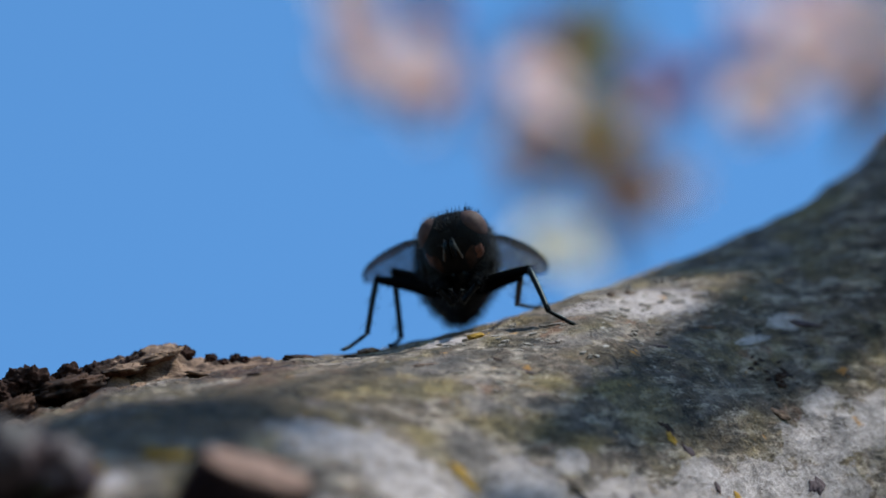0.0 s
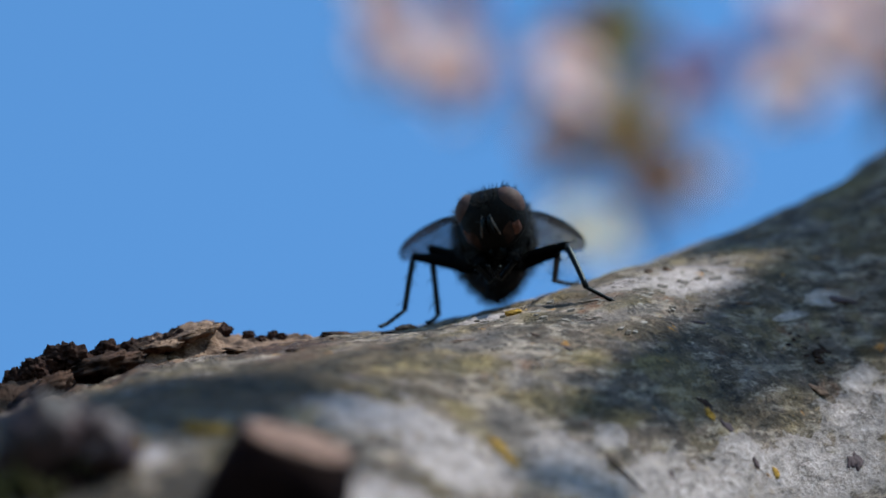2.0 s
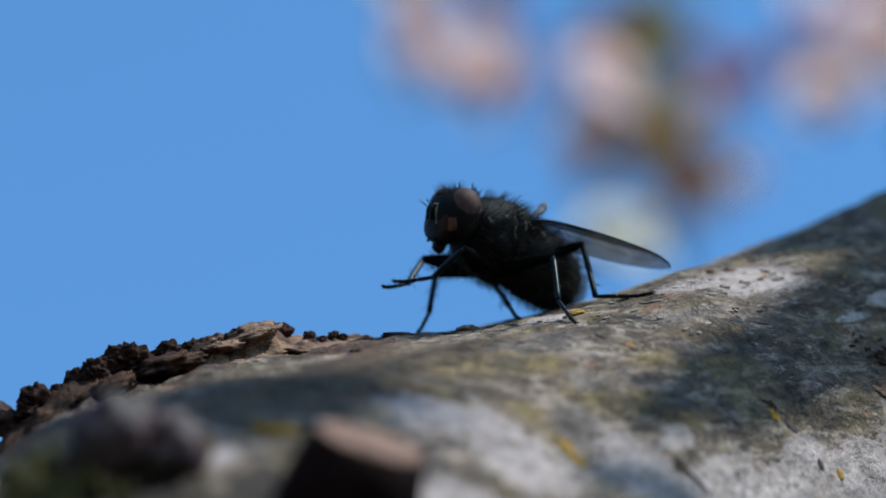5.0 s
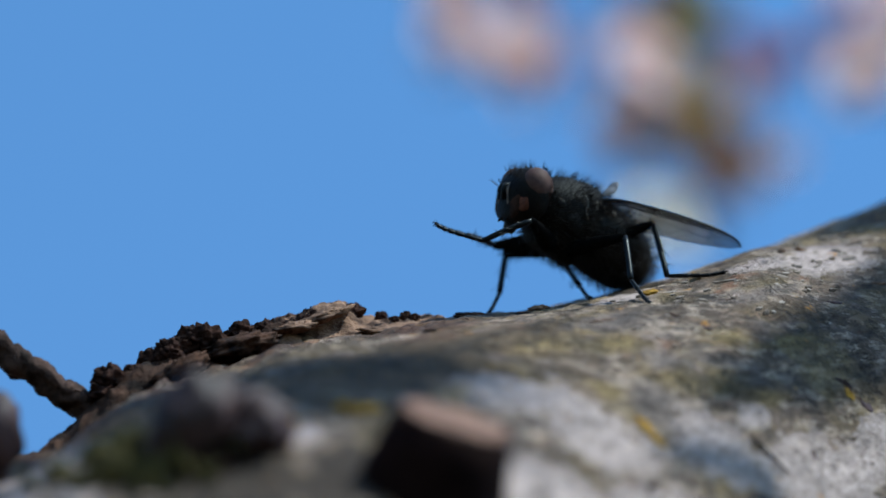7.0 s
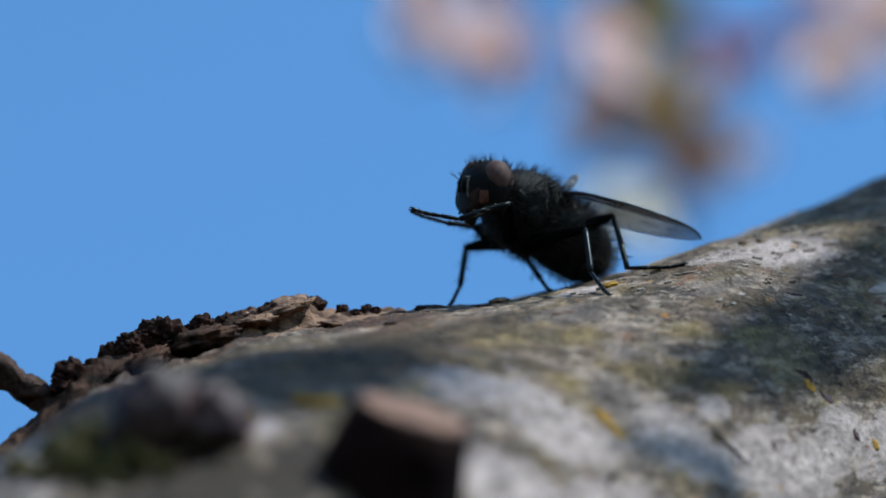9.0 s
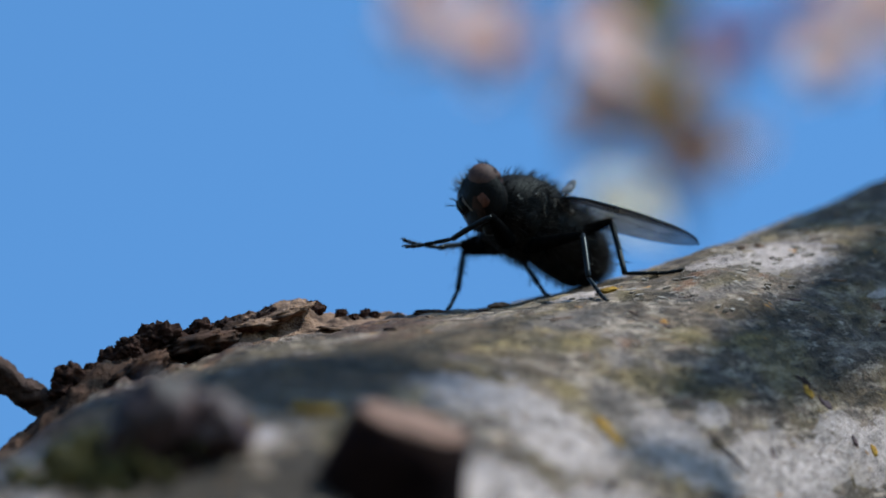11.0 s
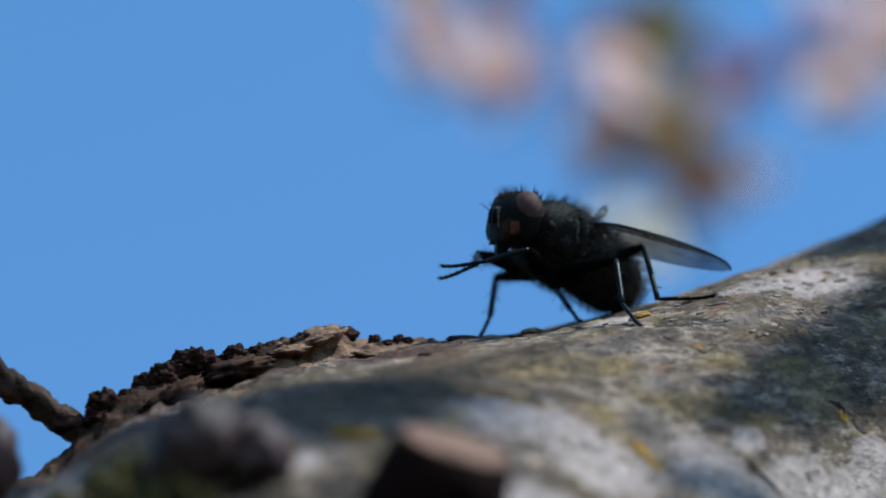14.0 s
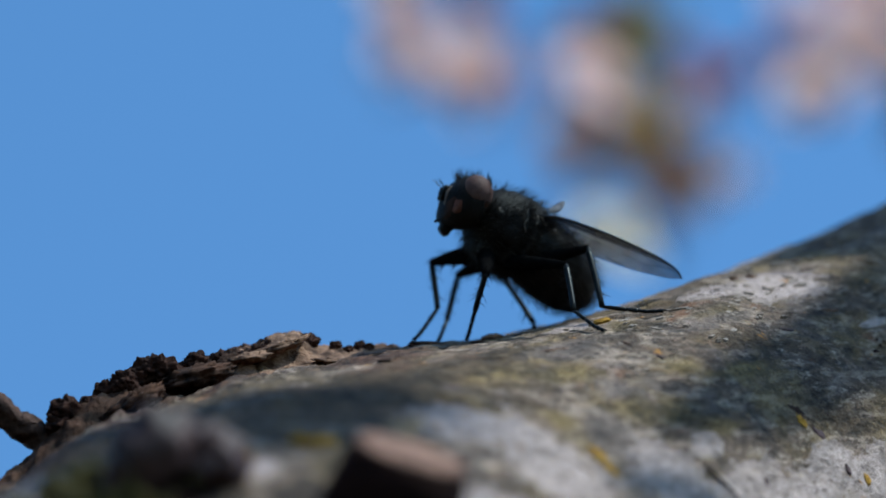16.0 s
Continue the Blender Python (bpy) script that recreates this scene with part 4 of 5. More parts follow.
    for _ in range(190):
        x = rng.uniform(1, 11) if rng.random() < 0.7 else rng.uniform(-7, 19)
        z = float(crest_z(x)) - 0.15 - 3.6 * rng.random() ** 1.5
        c = bough_at(x, z)
        up = (bough_at(x, z + 0.1) - c).normalized()
        across = (bough_at(x + 0.1, z + 0.1 * rng.uniform(-0.2, 0.35)) - c).normalized()
        out = across.cross(up).normalized()
        out = -out if out.y > 0 else out
        up = out.cross(across)
        w, h = rng.uniform(0.12, 0.40), rng.uniform(0.06, 0.14)
        turn = Matrix((across, up, out)).transposed()
        ring = [(w * math.cos(a) * rng.uniform(0.6, 1.2), h * math.sin(a) * rng.uniform(0.6, 1.3)) for a in (k * math.pi / 4 for k in range(8))]
        rows = [turn @ Vector((p * k, q * k, t)) + c for k, t in ((1.0, -0.12), (1.0, 0.04), (0.65, 0.07)) for p, q in ring]
        chips.put(rows, [(8 * r + k, 8 * r + (k + 1) % 8, 8 * r + 8 + (k + 1) % 8, 8 * r + 8 + k) for r in (0, 1) for k in range(8)] + [tuple(range(16, 24))])
    tagged(part("crust", chips, CHIP, BOUGH, "whitish raised flakes of crust", smooth=False), kind="stuff")

    # thin twig at the left end
    run = [smooth_table(range(6), c) for c in ((26.8, 28.5, 31, 34, 38, 46), (5.0, 5.0, 5.3, 5.6, 6.0, 7.0), (-7.2, -6.8, -4.9, -2.9, -0.7, 3.0))]
    pts = [(-float(run[0](u)), -float(run[1](u)), float(run[2](u)) + 0.12 * math.sin(9 * u)) for u in np.linspace(0, 5, 110)]
    twig = Shape().tube(pts, [0.74 + 0.16 * noise.noise(Vector((i * 0.15, 0, 3))) + 0.10 * noise.noise(Vector((i * 0.7, 5, 0))) for i in range(110)], 28)
    twig.v = [tuple(Vector(q) + Vector((0.3, 1, 1)) * (0.20 * noise.noise(Vector(q) * 1.1) + 0.16 * noise.noise(Vector((q[0] * 0.9, q[1] * 2.4, q[2] * 2.4))) + 0.12 * noise.noise(Vector(q) * 3.5))) for q in twig.v]
    for q in ((-32.5, -5.6, -3.6), (-30.2, -5.4, -5.2), (-34.6, -5.8, -2.2)):
        twig.ball(q, (0.55, 0.6, 0.5), 12, 8, 0.3, q[0])
    on_bough("side_twig", twig, DARKTWIG, "thin brown side twig")
    far = Shape().tube([(-33.5, -20, -15.5), (-32.4, -23, -9.5), (-31.6, -24, -6.5)], [2.0, 1.5, 0.6], 14).ball((-31.5, -24, -6.9), (1.35, 1.4, 1.9), 20, 14, 0.3, 2)
    on_bough("side_bud", far, KNOB, "purplish bud")

    # ochre lichen flecks
    for x, y, r in ((0.0, 0.0, 0.5), (2.2, 4.0, 0.32), (-0.45, -20.9, 0.5), (0.1, -21.3, 0.4), (-13.5, -32.5, 0.85), (-17.6, -35.6, 0.85), (-16.9, -34.6, 0.6), (-14.4, -31.8, 0.5), (14.5, -8, 0.3), (10.2, -5.8, 0.28), (21.0, -6, 0.3)):
        slope = (bough_height(x, y + 0.5) - bough_height(x, y - 0.5), bough_height(x + 0.5, y) - bough_height(x - 0.5, y))
        shape = Shape().ball((0, 0, 0), (r, r * 0.75, 0.16), 26, 12, 0.7, x)
        shape.v = [(a, b, c * (1 + 0.8 * noise.noise(Vector((a, b, 0)) * 4)) + b * slope[0] + a * slope[1]) for a, b, c in shape.v]
        ob = part("lichen_fleck", shape, OCHRE)
        ob.matrix_basis = LEAN @ Matrix.Translation(Vector((x, y, bough_height(x, y) + 0.05)) * MM)
        tagged(ob, "orange-yellow lichen fleck on the bark", "lichen", "lichen flecks")


def overhang():
    """Side twigs that arch over the bough, out of the picture, and throw their shade on it."""
    way = Vector((0.47, 0.30, 0.83)).normalized()

    def above(x, y, z, far):
        return Vector((x, y, z)) + way * far
    def twig(points, radii, far, lead, end, label):
        line = [above(*q, far) for q in points]
        line = [line[0] + Vector(q) for q in lead] + line + [Vector(q) for q in end]
        radii = [float(smooth_table(np.linspace(0, 1, len(radii)), radii)(u)) for u in np.linspace(0, 1, len(line))]
        ob = part("overhanging_twig", Shape().tube(line, radii, 14), STUB)
        ob.matrix_basis = LEAN
        tagged(ob, label, "twig", "overhanging twigs")
    twig([(3.5, -13, -6), (6.5, -8, -5.2), (10, -2, -3.5), (15, 7, -0.5), (21, 18, 4)], [0.3, 1.5, 2.6, 3.2, 3.5, 3.6, 3.6, 3.8, 5], 260,
         [(-2, -3, -0.6), ], [(172, 146, 213), (112, 122, 80), (90, 96, 22)], "dark side twig arching over the bough")
    twig([(12.5, 15, 3.0), (15, 19, 5), (20, 27, 7.5), (27, 34, 11)], [0.6, 3.6, 4.0, 4.2, 4.2, 5, 6], 170,
         [(-1.5, -1.5, -0.4)], [(125, 130, 150), (110, 112, 60), (93, 98, 24)], "dark side twig arching over the bough")
    twig([(11, -2, -2.2), (15.5, 4.0, -0.6), (20, 9.0, 1.0), (26, 15, 4)], [0.5, 1.9, 2.1, 2.2, 3.0, 4, 5], 200,
         [(-2, -1.5, -0.4)], [(140, 106, 160), (115, 106, 62), (92, 97, 20)], "dark side twig arching over the bough")
    twig([(-7.5, -23.5, -4.8), (-10, -23, -4.5), (-14, -22, -3.9), (-20, -21, -4.4), (-30, -18, -6.5)], [0.8, 2.4, 3.4, 3.9, 4.2, 4.6, 7, 7, 8], 620,
         [(3, 1, 0.2)], [(160, 150, 505), (-75, -20, 250), (-86, -30, -30)], "thick dark side twig arching over the bough")
    twig([(1.0, -21, -7.8), (3.3, -18, -8.2), (5.6, -17, -9.5), (8, -19, -12.5)], [0.3, 0.9, 1.2, 1.2, 1.1, 1.6, 2.5, 4], 230,
         [(-1.5, -1, -0.2)], [(150, 60, 180), (118, 80, 90), (92, 92, 20)], "dark side twig arching over the bough")
    twig([(-9.5, -31.0, -7.0), (-15, -31.5, -7.4), (-22, -31.5, -8), (-29, -31, -9)], [0.8, 2.8, 3.6, 3.8, 3.8, 5, 6, 8], 560,
         [(3, 1, 0.2)], [(140, 98, 440), (-78, -40, 230), (-88, -42, -30)], "thick dark side twig arching over the bough")


small_things()
overhang()


# ---- blossom behind ----
def blossom_head(name, mat, size, seed):
    """An open flower of five cupped petals with stamens."""
    rng = random.Random(seed)
    ob = new(name)
    for k in range(5):
        a = 2 * math.pi * k / 5
        verts, faces = [], []
        n, m = 6, 6
        for i in range(n + 1):
            u = i / n
            w = 0.95 * math.sin(math.pi * min(1, 0.12 + 0.74 * u)) ** 0.8
            for j in range(m + 1):
                v = 2 * j / m - 1
                verts.append((u * size, v * w * size * 0.75, size * (0.35 * u * u + 0.10 * v * v) + 0.05 * (k % 2)))
        w = m + 1
        for i in range(n):
            for j in range(m):
                faces.append((i * w + j, i * w + j + 1, (i + 1) * w + j + 1, (i + 1) * w + j))
        part("petal", Shape().put(verts, faces), mat, ob, m=pose(0, 0, 0, 0, 0, math.degrees(a)))
    tuft = Shape().tube([(0, 0, -2.2), (0, 0, -0.8), (0, 0, 0.2)], [0.5, 1.0, 0.7], 8)
    for _ in range(12):
        d = Vector((rng.gauss(0, 0.5), rng.gauss(0, 0.5), 1)).normalized()
        tuft.tube([(0, 0, 0), d * size * 0.55], [0.08, 0.16], 4)
    part("flower_centre", tuft, RUST, ob)
    return ob


def leaf_shape(length, width):
    verts, faces = [], []
    for i in range(9):
        u = i / 8
        w = width * math.sin(math.pi * u) ** 0.8 + 0.02
        for v in (-1, -0.5, 0, 0.5, 1):
            verts.append((u * length, v * w, 0.25 * width * v * v - 0.3 * length * u * u * 0.5))
    for i in range(8):
        for j in range(4):
            faces.append((i * 5 + j, i * 5 + j + 1, i * 5 + j + 6, i * 5 + j + 5))
    return Shape().put(verts, faces)


def behind():
    rng = random.Random(9)
    eye = Vector((4.3, -240.3, 0.4))

    def spot(across, down, dy=0.0):
        """A place among the blossom, from steps of 0.081 mm across and down the plane in which it hangs."""
        flat = Vector((4.0 + (across - 985) * 0.0812, 410.0, 34.3 - (down - 165) * 0.0813))
        return eye + (flat - eye) * ((650 + dy) / 650)

    kinds = {}
    for key, mat, size, label in (("w", PETAL, 4.6, "pinkish white blossom on a twig behind"), ("s", PETAL, 2.6, "small pinkish white blossom on a twig behind"),
                                  ("c", CREAM, 5.4, "cream-yellow blossom on a twig behind")):
        kinds[key] = tagged(blossom_head("blossom", mat, size, len(kinds)), label, "blossom", "blossoms")
    used = set()
    discs = [("w", 622, -10, 2, 6, 0), ("w", 640, 55, 2, 8, -10), ("w", 638, 108, 2, 8, 0), ("s", 655, 160, 1, 4, 10),
             ("w", 745, 125, 2, 6, -40), ("w", 752, 178, 3, 6, -60), ("s", 765, 235, 1, 4, 20),
             ("w", 953, 165, 2, 5, -75), ("w", 955, 205, 3, 5, -80), ("w", 1347, 203, 4, 4, -80), ("w", 1440, 70, 2, 8, -30), ("w", 1462, 122, 2, 8, -40), ("w", 1500, 150, 1, 6, -10),
             ("w", 1352, 20, 1, 8, 20), ("w", 1505, 20, 2, 10, 10), ("w", 1580, 110, 2, 10, 10), ("w", 1640, 60, 3, 24, 0), ("w", 1700, 150, 2, 24, 0),
             ("c", 982, 455, 5, 4, -60), ("s", 1140, 205, 2, 7, 0), ("s", 1208, 332, 2, 3, -60), ("s", 1165, 250, 1, 0, 0)]
    for kind, across, down, n, wide, dy in discs:
        for _ in range(n):
            p = spot(across + rng.gauss(0, wide), down + rng.gauss(0, wide), dy + rng.uniform(-6, 6))
            m = LEAN @ Matrix.Translation(p * MM) @ Euler((rng.uniform(-0.85, -0.5), rng.uniform(0.1, 0.5), rng.uniform(0, 6.28))).to_matrix().to_4x4()
            if kind not in used:
                used.add(kind)
                kinds[kind].matrix_basis = m
            else:
                copy_thing(kinds[kind], m)
    buds = [(1140, 120), (1175, 140), (1205, 150), (1240, 140), (1165, 165), (1290, 100), (1335, 95), (1360, 105), (970, 85), (955, 70), (1425, 5), (1415, -20), (760, 15), (745, -5), (780, 30), (1530, 205), (1555, 195), (845, 150)]
    for k, (across, down) in enumerate(buds):
        mat, label = (RUST, "bronze") if down > 190 else (PINK, "pink")
        ob = part("flower_bud", Shape().ball((0, 0, 0), (1.9, 1.8, 2.4), 14, 10, 0.15, across).tube([(0, 0, -6), (0, 0, -3.4), (0, 0, -1.8)], [0.3, 0.45, 1.1], 8), mat)
        ob.matrix_basis = LEAN @ Matrix.Translation(spot(across, down, rng.uniform(-15, 15)) * MM) @ pose(0, 0, 0, rng.uniform(-40, 40), rng.uniform(-40, 40), 0)
        tagged(ob, label + " closed flower bud on a twig behind", "bud", "flower buds")
    sprays = [(1035, 60, YOUNG, 7), (1042, 110, YOUNG, 8), (1045, 165, YOUNG, 8), (1050, 215, YOUNG, 7), (985, 95, RUST, 4), (905, 272, RUST, 6), (950, 285, RUST, 6), (1005, 285, RUST, 7), (1075, 250, OCHRELEAF, 6), (1095, 305, RUST, 7),
              (1112, 345, RUST, 7), (1530, 205, RUST, 6), (640, 150, RUST, 3), (1345, 100, RUST, 5), (760, 25, RUST, 4), (1585, 30, YOUNG, 5)]
    for across, down, mat, n in sprays:
        for _ in range(n):
            ob = part("young_leaf", leaf_shape(7.2, 2.1), mat, smooth=True)
            p = spot(across + rng.gauss(0, 15), down + rng.gauss(0, 15), rng.uniform(-20, 20))
            ob.matrix_basis = LEAN @ Matrix.Translation(p * MM) @ pose(0, 0, 0, rng.uniform(0, 360), rng.uniform(-80, 80), rng.uniform(0, 360))
            tagged(ob, {YOUNG: "olive", RUST: "bronze", OCHRELEAF: "ochre"}[mat] + " young leaf on the blossom twig", "leaf", "young leaves")
    twigs = [[(1095, 500), (1085, 430), (1062, 340), (1045, 200), (1040, 60), (1060, -200)], [(1050, 240), (980, 280), (900, 275)], [(1045, 100), (1180, 145), (1295, 100), (1420, 110), (1560, 110), (1900, 40)],
             [(1042, 0), (900, 60), (842, 140), (760, 60), (640, 60)], [(1085, 420), (1020, 440), (985, 455)], [(842, 140), (838, 240)]]
    for k, line in enumerate(twigs):
        r = [(1.0 if k == 0 else 0.6) * (1 - 0.5 * i / len(line)) for i in range(len(line))]
        ob = part("blossom_twig", Shape().tube([spot(across, down, 12) for across, down in line], r, 10), TWIG)
        ob.matrix_basis = LEAN
        tagged(ob, "thin grey-brown twig bearing blossom", "twig", "blossom twigs")


behind()

# ---- what moves ----
BODY = [
    (0, (-1.230, 6.000, 4.286), (0.03, -0.98, 0.1), (-0.06, 0, 1)),
    (2.1, (-1.230, 6.000, 4.286), (0.03, -0.98, 0.1), (-0.06, 0, 1)),
    (2.4, (-4.490, 5.500, 4.051), (-0.78, -0.61, 0.15), (0.05, 0, 1)),
    (3.7, (-4.490, 5.500, 4.071), (-0.78, -0.61, 0.15), (0.05, 0, 1)),
    (5.8, (-4.520, 5.500, 4.071), (-0.78, -0.61, 0.15), (0.05, 0, 1)),
    (9.2, (-4.560, 5.500, 4.071), (-0.78, -0.61, 0.15), (0.05, 0, 1)),
    (11.3, (-4.630, 5.500, 4.051), (-0.78, -0.61, 0.15), (0.05, 0, 1)),
    (15.7, (-4.630, 5.500, 4.051), (-0.78, -0.61, 0.15), (0.05, 0, 1)),
    (15.9, (-5.05, 4.94, 4.87), (-0.835, -0.475, 0.275), (0.05, 0, 1)),
    (16, (-5.05, 4.94, 4.87), (-0.835, -0.475, 0.275), (0.05, 0, 1)),
]
STEPS = {
    ("right", "middle"): [
        (0, (-0.591, -0.768, 0.246), (0.252, -0.202, -0.946), (0.756, -0.502, -0.419)),
        (2.1, (-0.591, -0.768, 0.246), (0.252, -0.202, -0.946), (0.756, -0.502, -0.419)),
        (2.4, (-0.132, -0.989, -0.064), (0.421, 0.560, -0.713), (0.618, 0.598, -0.510)),
        (15.7, (-0.132, -0.989, -0.064), (0.421, 0.560, -0.713), (0.618, 0.598, -0.510)),
        (15.9, (-0.157, -0.979, -0.126), (0.220, 0.446, -0.868), (0.426, 0.687, -0.589)),
        (16, (-0.157, -0.979, -0.126), (0.220, 0.446, -0.868), (0.426, 0.687, -0.589)),
    ],
    ("right", "hind"): [
        (0, (-0.662, -0.646, 0.382), (0.072, 0.060, -0.996), (0.950, -0.190, -0.246)),
        (2.1, (-0.662, -0.646, 0.382), (0.072, 0.060, -0.996), (0.950, -0.190, -0.246)),
        (2.4, (-0.524, -0.852, -0.002), (0.183, 0.878, -0.442), (0.414, 0.866, -0.280)),
        (15.7, (-0.524, -0.852, -0.002), (0.183, 0.878, -0.442), (0.414, 0.866, -0.280)),
        (15.9, (-0.445, -0.894, -0.039), (-0.283, 0.752, -0.595), (0.436, 0.870, -0.228)),
        (16, (-0.445, -0.894, -0.039), (-0.283, 0.752, -0.595), (0.436, 0.870, -0.228)),
    ],
    ("left", "middle"): [
        (0, (0.779, 0.614, 0.122), (0.546, 0.269, -0.793), (0.027, 0.855, -0.518)),
        (2.1, (0.779, 0.614, 0.122), (0.546, 0.269, -0.793), (0.027, 0.855, -0.518)),
        (2.4, (-0.061, 0.979, 0.193), (0.236, 0.621, -0.747), (0.134, 0.861, -0.491)),
        (15.7, (-0.061, 0.979, 0.193), (0.236, 0.621, -0.747), (0.134, 0.861, -0.491)),
        (15.9, (-0.289, 0.955, 0.065), (-0.021, 0.632, -0.775), (-0.246, 0.904, -0.351)),
        (16, (-0.289, 0.955, 0.065), (-0.021, 0.632, -0.775), (-0.246, 0.904, -0.351)),
    ],
    ("left", "hind"): [
        (0, (0.795, 0.605, 0.051), (-0.956, -0.043, -0.291), (-0.920, 0.392, -0.008)),
        (2.1, (0.795, 0.605, 0.051), (-0.956, -0.043, -0.291), (-0.920, 0.392, -0.008)),
        (2.4, (-0.746, 0.427, 0.512), (0.121, 0.635, -0.763), (-0.467, 0.877, 0.110)),
        (15.7, (-0.746, 0.427, 0.512), (0.121, 0.635, -0.763), (-0.467, 0.877, 0.110)),
        (15.9, (-0.439, 0.811, 0.386), (-0.139, 0.577, -0.805), (-0.709, 0.698, 0.099)),
        (16, (-0.439, 0.811, 0.386), (-0.139, 0.577, -0.805), (-0.709, 0.698, 0.099)),
    ],
    ("left", "front"): [
        (0, (0.993, 0.097, -0.075), (-0.909, -0.324, -0.262), (0.958, -0.263, 0.111)),
        (2.1, (0.993, 0.097, -0.075), (-0.909, -0.324, -0.262), (0.958, -0.263, 0.111)),
        (2.4, (0.766, 0.642, -0.034), (-0.226, -0.594, -0.772), (-0.179, -0.779, -0.601)),
        (2.55, (0.766, 0.642, -0.034), (-0.226, -0.594, -0.772), (-0.179, -0.779, -0.601)),
        (3, (0.600, 0.797, 0.069), (0.321, -0.859, -0.398), (0.299, -0.904, -0.307)),
        (3.35, (0.766, 0.642, -0.034), (-0.226, -0.594, -0.772), (-0.179, -0.779, -0.601)),
        (3.8, (0.766, 0.642, -0.034), (-0.226, -0.594, -0.772), (-0.179, -0.779, -0.601)),
        (6, (0.776, 0.561, 0.287), (0.196, -0.920, -0.340), (0.597, -0.787, 0.156)),
        (6.5, (0.805, 0.573, 0.154), (0.170, -0.932, -0.320), (0.363, -0.929, 0.071)),
        (7, (0.812, 0.514, 0.277), (0.655, -0.567, -0.500), (0.787, -0.602, 0.135)),
        (7.5, (0.783, 0.617, 0.081), (0.175, -0.967, -0.188), (0.688, -0.715, -0.123)),
        (8, (0.596, 0.610, 0.521), (0.524, -0.601, -0.604), (0.999, -0.044, 0.010)),
        (8.5, (0.882, 0.418, 0.219), (0.504, -0.807, -0.308), (0.391, -0.920, -0.003)),
        (9, (0.585, 0.658, 0.473), (0.702, -0.578, -0.416), (0.795, -0.606, 0.034)),
        (9.2, (0.251, 0.508, 0.824), (0.682, -0.615, -0.396), (0.849, -0.128, -0.512)),
        (11.5, (0.833, 0.502, 0.232), (0.139, -0.866, -0.479), (0.768, -0.560, -0.312)),
        (12, (0.783, 0.620, 0.045), (0.308, -0.920, -0.241), (0.749, -0.565, -0.346)),
        (12.5, (0.410, 0.807, 0.425), (0.626, -0.710, -0.324), (0.936, 0.189, -0.296)),
        (13, (0.603, 0.716, 0.351), (-0.126, -0.481, 0.868), (0.692, 0.135, 0.709)),
        (13.5, (0.885, 0.454, 0.098), (0.227, -0.954, -0.197), (0.956, 0.294, -0.026)),
        (14, (0.763, 0.616, 0.195), (0.237, -0.934, -0.269), (0.534, -0.808, -0.249)),
        (14.5, (0.406, 0.763, 0.502), (0.647, -0.761, -0.046), (0.955, 0.235, 0.180)),
        (15, (0.867, 0.493, 0.068), (0.247, -0.962, -0.112), (0.639, -0.768, -0.050)),
        (15.5, (0.826, 0.525, 0.207), (0.266, -0.850, -0.455), (0.912, 0.072, -0.405)),
        (15.9, (0.358, 0.836, -0.415), (-0.333, -0.695, -0.638), (-0.372, -0.734, -0.568)),
        (16, (0.358, 0.836, -0.415), (-0.333, -0.695, -0.638), (-0.372, -0.734, -0.568)),
    ],
    ("right", "front"): [
        (0, (0.980, -0.152, -0.128), (-0.928, 0.286, -0.239), (0.967, 0.220, 0.131)),
        (2.1, (0.980, -0.152, -0.128), (-0.928, 0.286, -0.239), (0.967, 0.220, 0.131)),
        (2.4, (0.276, -0.960, 0.044), (-0.070, 0.454, -0.888), (0.686, 0.250, -0.683)),
        (2.55, (0.276, -0.960, 0.044), (-0.070, 0.454, -0.888), (0.686, 0.250, -0.683)),
        (3, (-0.150, -0.985, -0.082), (0.748, 0.640, -0.175), (0.851, 0.348, -0.393)),
        (3.35, (0.276, -0.960, 0.044), (-0.070, 0.454, -0.888), (0.686, 0.250, -0.683)),
        (3.8, (0.276, -0.960, 0.044), (-0.070, 0.454, -0.888), (0.686, 0.250, -0.683)),
        (6, (-0.071, -0.995, 0.069), (0.929, 0.358, -0.095), (0.891, 0.437, 0.122)),
        (6.5, (0.082, -0.970, 0.228), (0.689, 0.714, -0.125), (0.852, 0.508, -0.126)),
        (7, (0.046, -0.998, -0.042), (0.936, 0.346, 0.060), (0.980, 0.193, 0.040)),
        (7.5, (0.124, -0.974, 0.190), (0.606, 0.777, -0.171), (0.968, 0.251, 0.027)),
        (8, (-0.075, -0.990, 0.118), (0.701, 0.711, -0.056), (0.989, 0.110, -0.095)),
        (8.5, (0.145, -0.989, 0.028), (0.918, 0.396, -0.032), (0.969, 0.247, -0.026)),
        (9, (-0.299, -0.934, 0.193), (0.931, 0.360, -0.055), (0.999, 0.011, 0.050)),
        (9.2, (-0.165, -0.953, 0.255), (0.807, 0.512, 0.293), (0.796, -0.365, 0.484)),
        (11.5, (-0.127, -0.988, -0.088), (0.849, 0.473, -0.237), (0.988, 0.112, -0.105)),
        (12, (0.285, -0.932, 0.223), (0.427, 0.817, -0.387), (0.951, -0.153, -0.270)),
        (12.5, (-0.158, -0.961, 0.228), (0.849, 0.528, 0.022), (0.958, 0.267, -0.103)),
        (13, (0.117, -0.915, 0.385), (0.811, 0.532, 0.244), (0.720, -0.437, 0.540)),
        (13.5, (0.332, -0.893, 0.302), (0.606, 0.721, -0.336), (0.793, -0.541, -0.279)),
        (14, (0.296, -0.939, 0.173), (0.560, 0.775, -0.292), (0.884, 0.048, -0.465)),
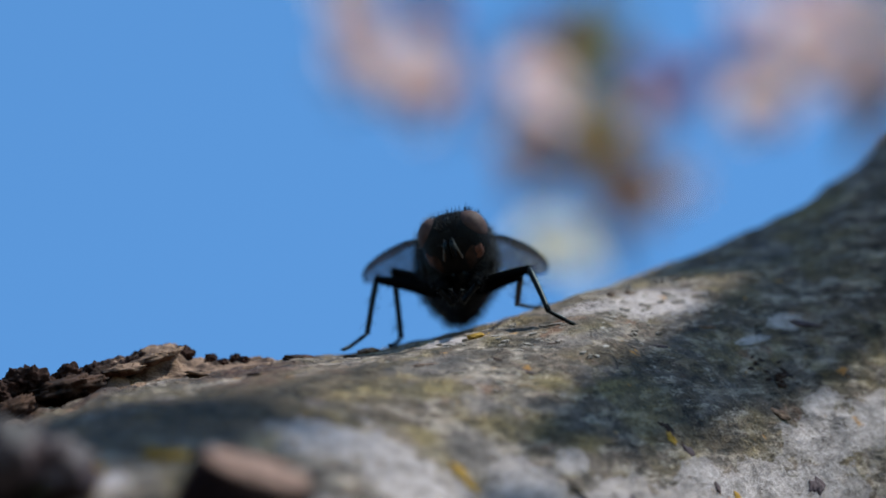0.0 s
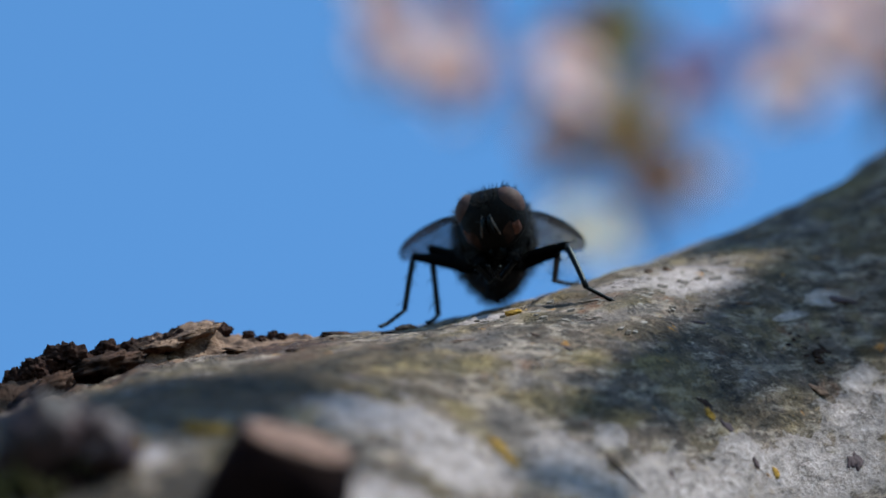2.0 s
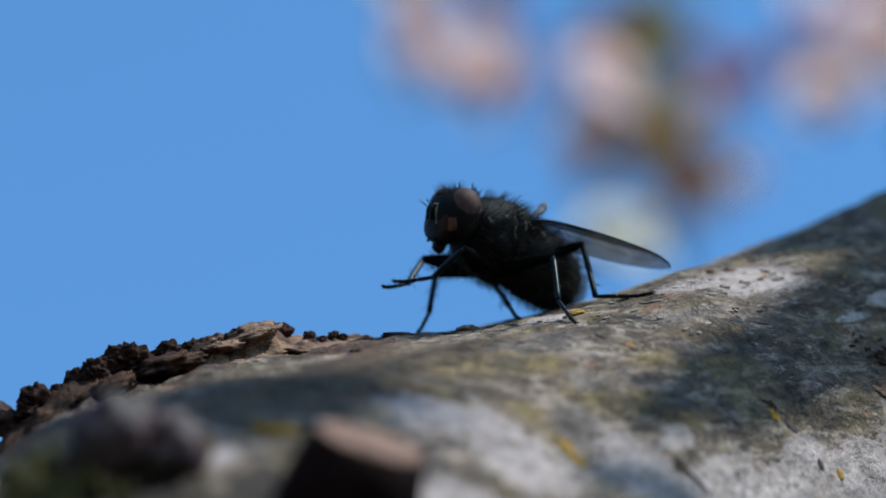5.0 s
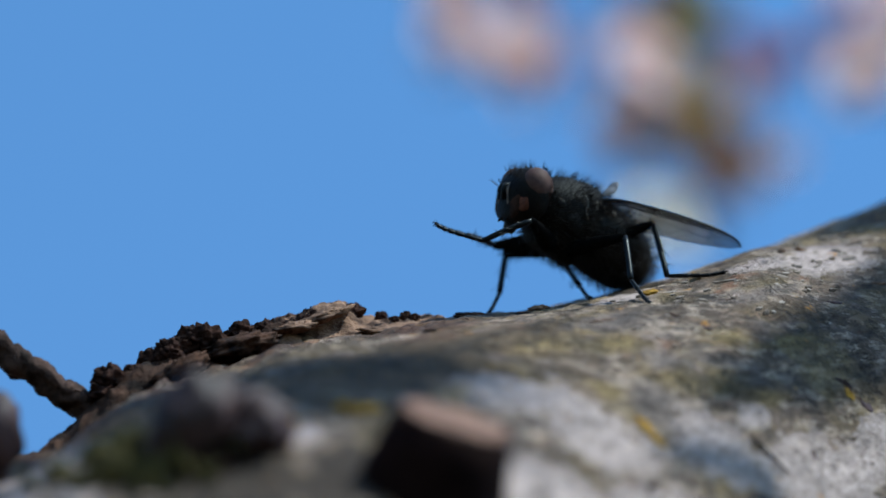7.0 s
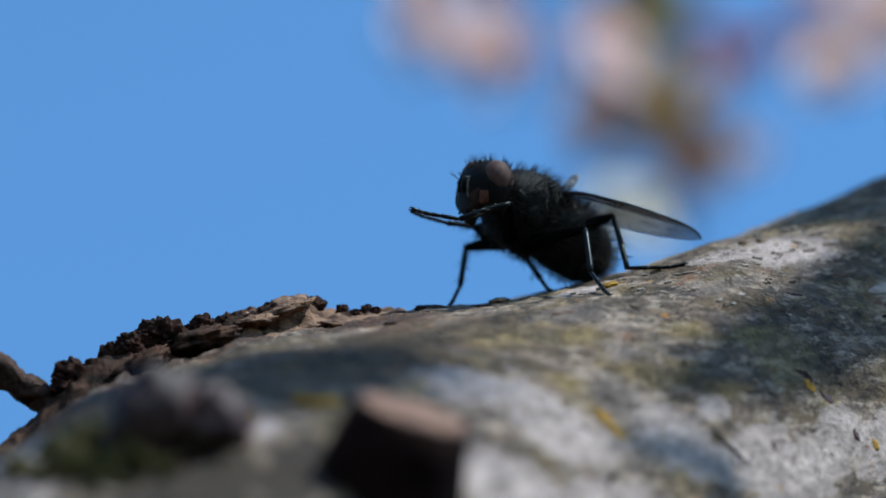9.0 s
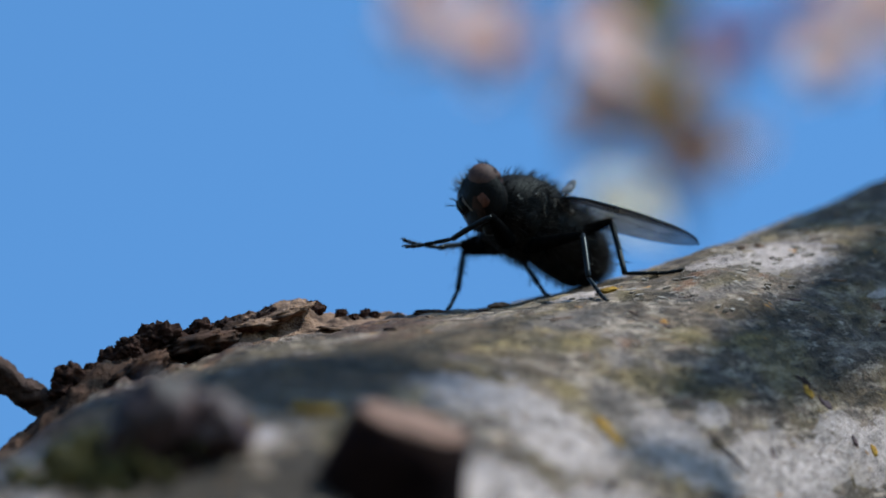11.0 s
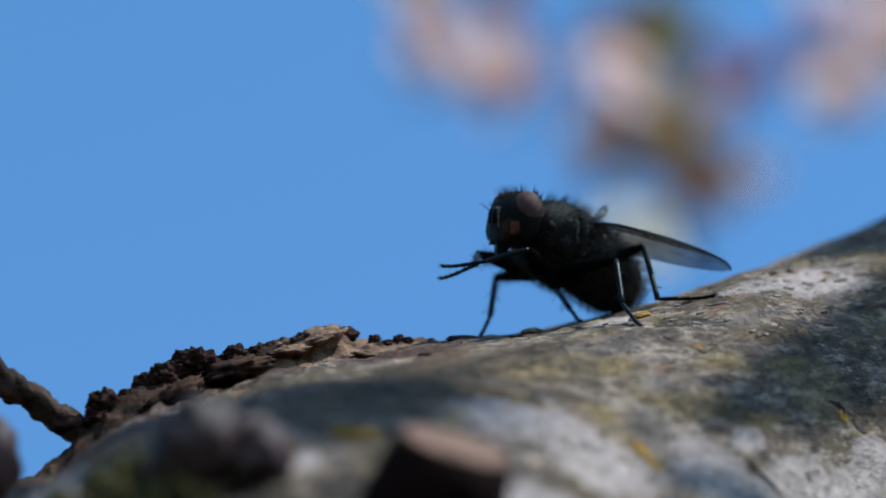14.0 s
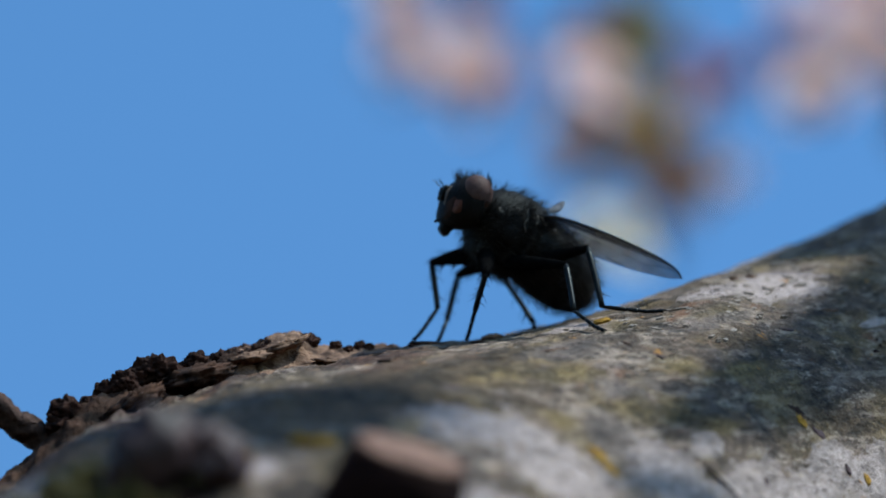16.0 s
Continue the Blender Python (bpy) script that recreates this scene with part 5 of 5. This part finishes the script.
        (14.5, (-0.150, -0.972, 0.181), (0.850, 0.498, 0.169), (0.984, 0.034, 0.177)),
        (15, (0.261, -0.938, 0.228), (0.605, 0.755, -0.255), (0.935, -0.352, -0.044)),
        (15.5, (0.318, -0.931, 0.179), (0.560, 0.730, -0.392), (0.901, 0.250, -0.354)),
        (15.9, (0.230, -0.950, -0.212), (-0.149, 0.458, -0.876), (0.461, 0.259, -0.849)),
        (16, (0.230, -0.950, -0.212), (-0.149, 0.458, -0.876), (0.461, 0.259, -0.849)),
    ],
}

# seconds; nod, turn and lean of the head in degrees
NODS = [
    (0, 24, -14, 8), (2.1, 24, -14, 8), (2.4, 0, -6, 0), (5.8, 0, -6, 0), (9.0, 0, -6, 0), (9.15, 38, 26, 10), (9.6, 2, -6, 0), (11.2, 30, -8, 30), (11.4, 30, -8, 30), (11.5, 0, -6, 0),
    (12.25, 0, -6, 0), (12.4, 34, 6, 18), (12.52, 22, 26, 10), (12.6, 0, -6, 0), (12.85, 0, -6, 0), (13.0, 34, 26, 6), (13.2, 34, 26, 6), (13.35, 0, -6, 0),
    (14.15, 0, -6, 0), (14.3, 20, 10, 10), (14.5, 40, 30, 8), (14.6, 20, 12, 4), (14.7, 0, -6, 0), (15.7, 0, -6, 0), (15.9, -6, -10, 0), (16.0, -6, -10, 0)]
RUBS = [(2.6, 3.2), (5.8, 9.0), (9.5, 11.1), (11.5, 12.3), (12.6, 12.9), (13.3, 14.2), (14.7, 15.6)]


def between(rows, t):
    """The row of ways at t, turned evenly from one row to the next."""
    if t <= rows[0][0]:
        return [Vector(v) for v in rows[0][1:]]
    for a, b in zip(rows, rows[1:]):
        if a[0] <= t <= b[0]:
            u = (t - a[0]) / (b[0] - a[0])
            u = u * u * (3 - 2 * u)
            return [Vector(p).lerp(Vector(q), u).normalized() for p, q in zip(a[1:], b[1:])]
    return [Vector(v) for v in rows[-1][1:]]


def motions():
    walk(FLY, [(t, LEAN @ facing(*place, ahead, up)) for t, place, ahead, up in BODY])
    at_neck = Matrix.Translation(Vector(NECK) * MM)
    walk(HEAD, [(t, at_neck @ pose(0, 0, 0, lean, nod, turn)) for t, nod, turn, lean in NODS])
    for (side, which), rows in STEPS.items():
        still = which != "front"
        times = sorted({r[0] for r in rows} | {round(2.1 + 0.1 * k, 2) for k in range(4)} | {15.8}
                       | (set() if still else {round(2.4 + 0.1 * k, 2) for k in range(136)}))
        chain = ([], [], [])
        for t in times:
            ways = between(rows, t)
            if not still and any(a < t < b for a, b in RUBS):
                swing = 0.16 * math.sin(2 * math.pi * 4 * t) * (1 if side == "left" else -1)
                ways[2] = (ways[2] + Vector((0, 0, swing))).normalized()
                ways[1] = (ways[1] + Vector((0, 0, -0.4 * swing))).normalized()
            root = hip(side, which)
            for k, size in enumerate((FEMUR[which], TIBIA[which], TARSUS[which])):
                chain[k].append((t, along(root, ways[k], (0.2, 0.1, 1))))
                root = root + ways[k] * size
        for ob, keyed in zip(LEG[side, which], chain):
            walk(ob, keyed)


motions()
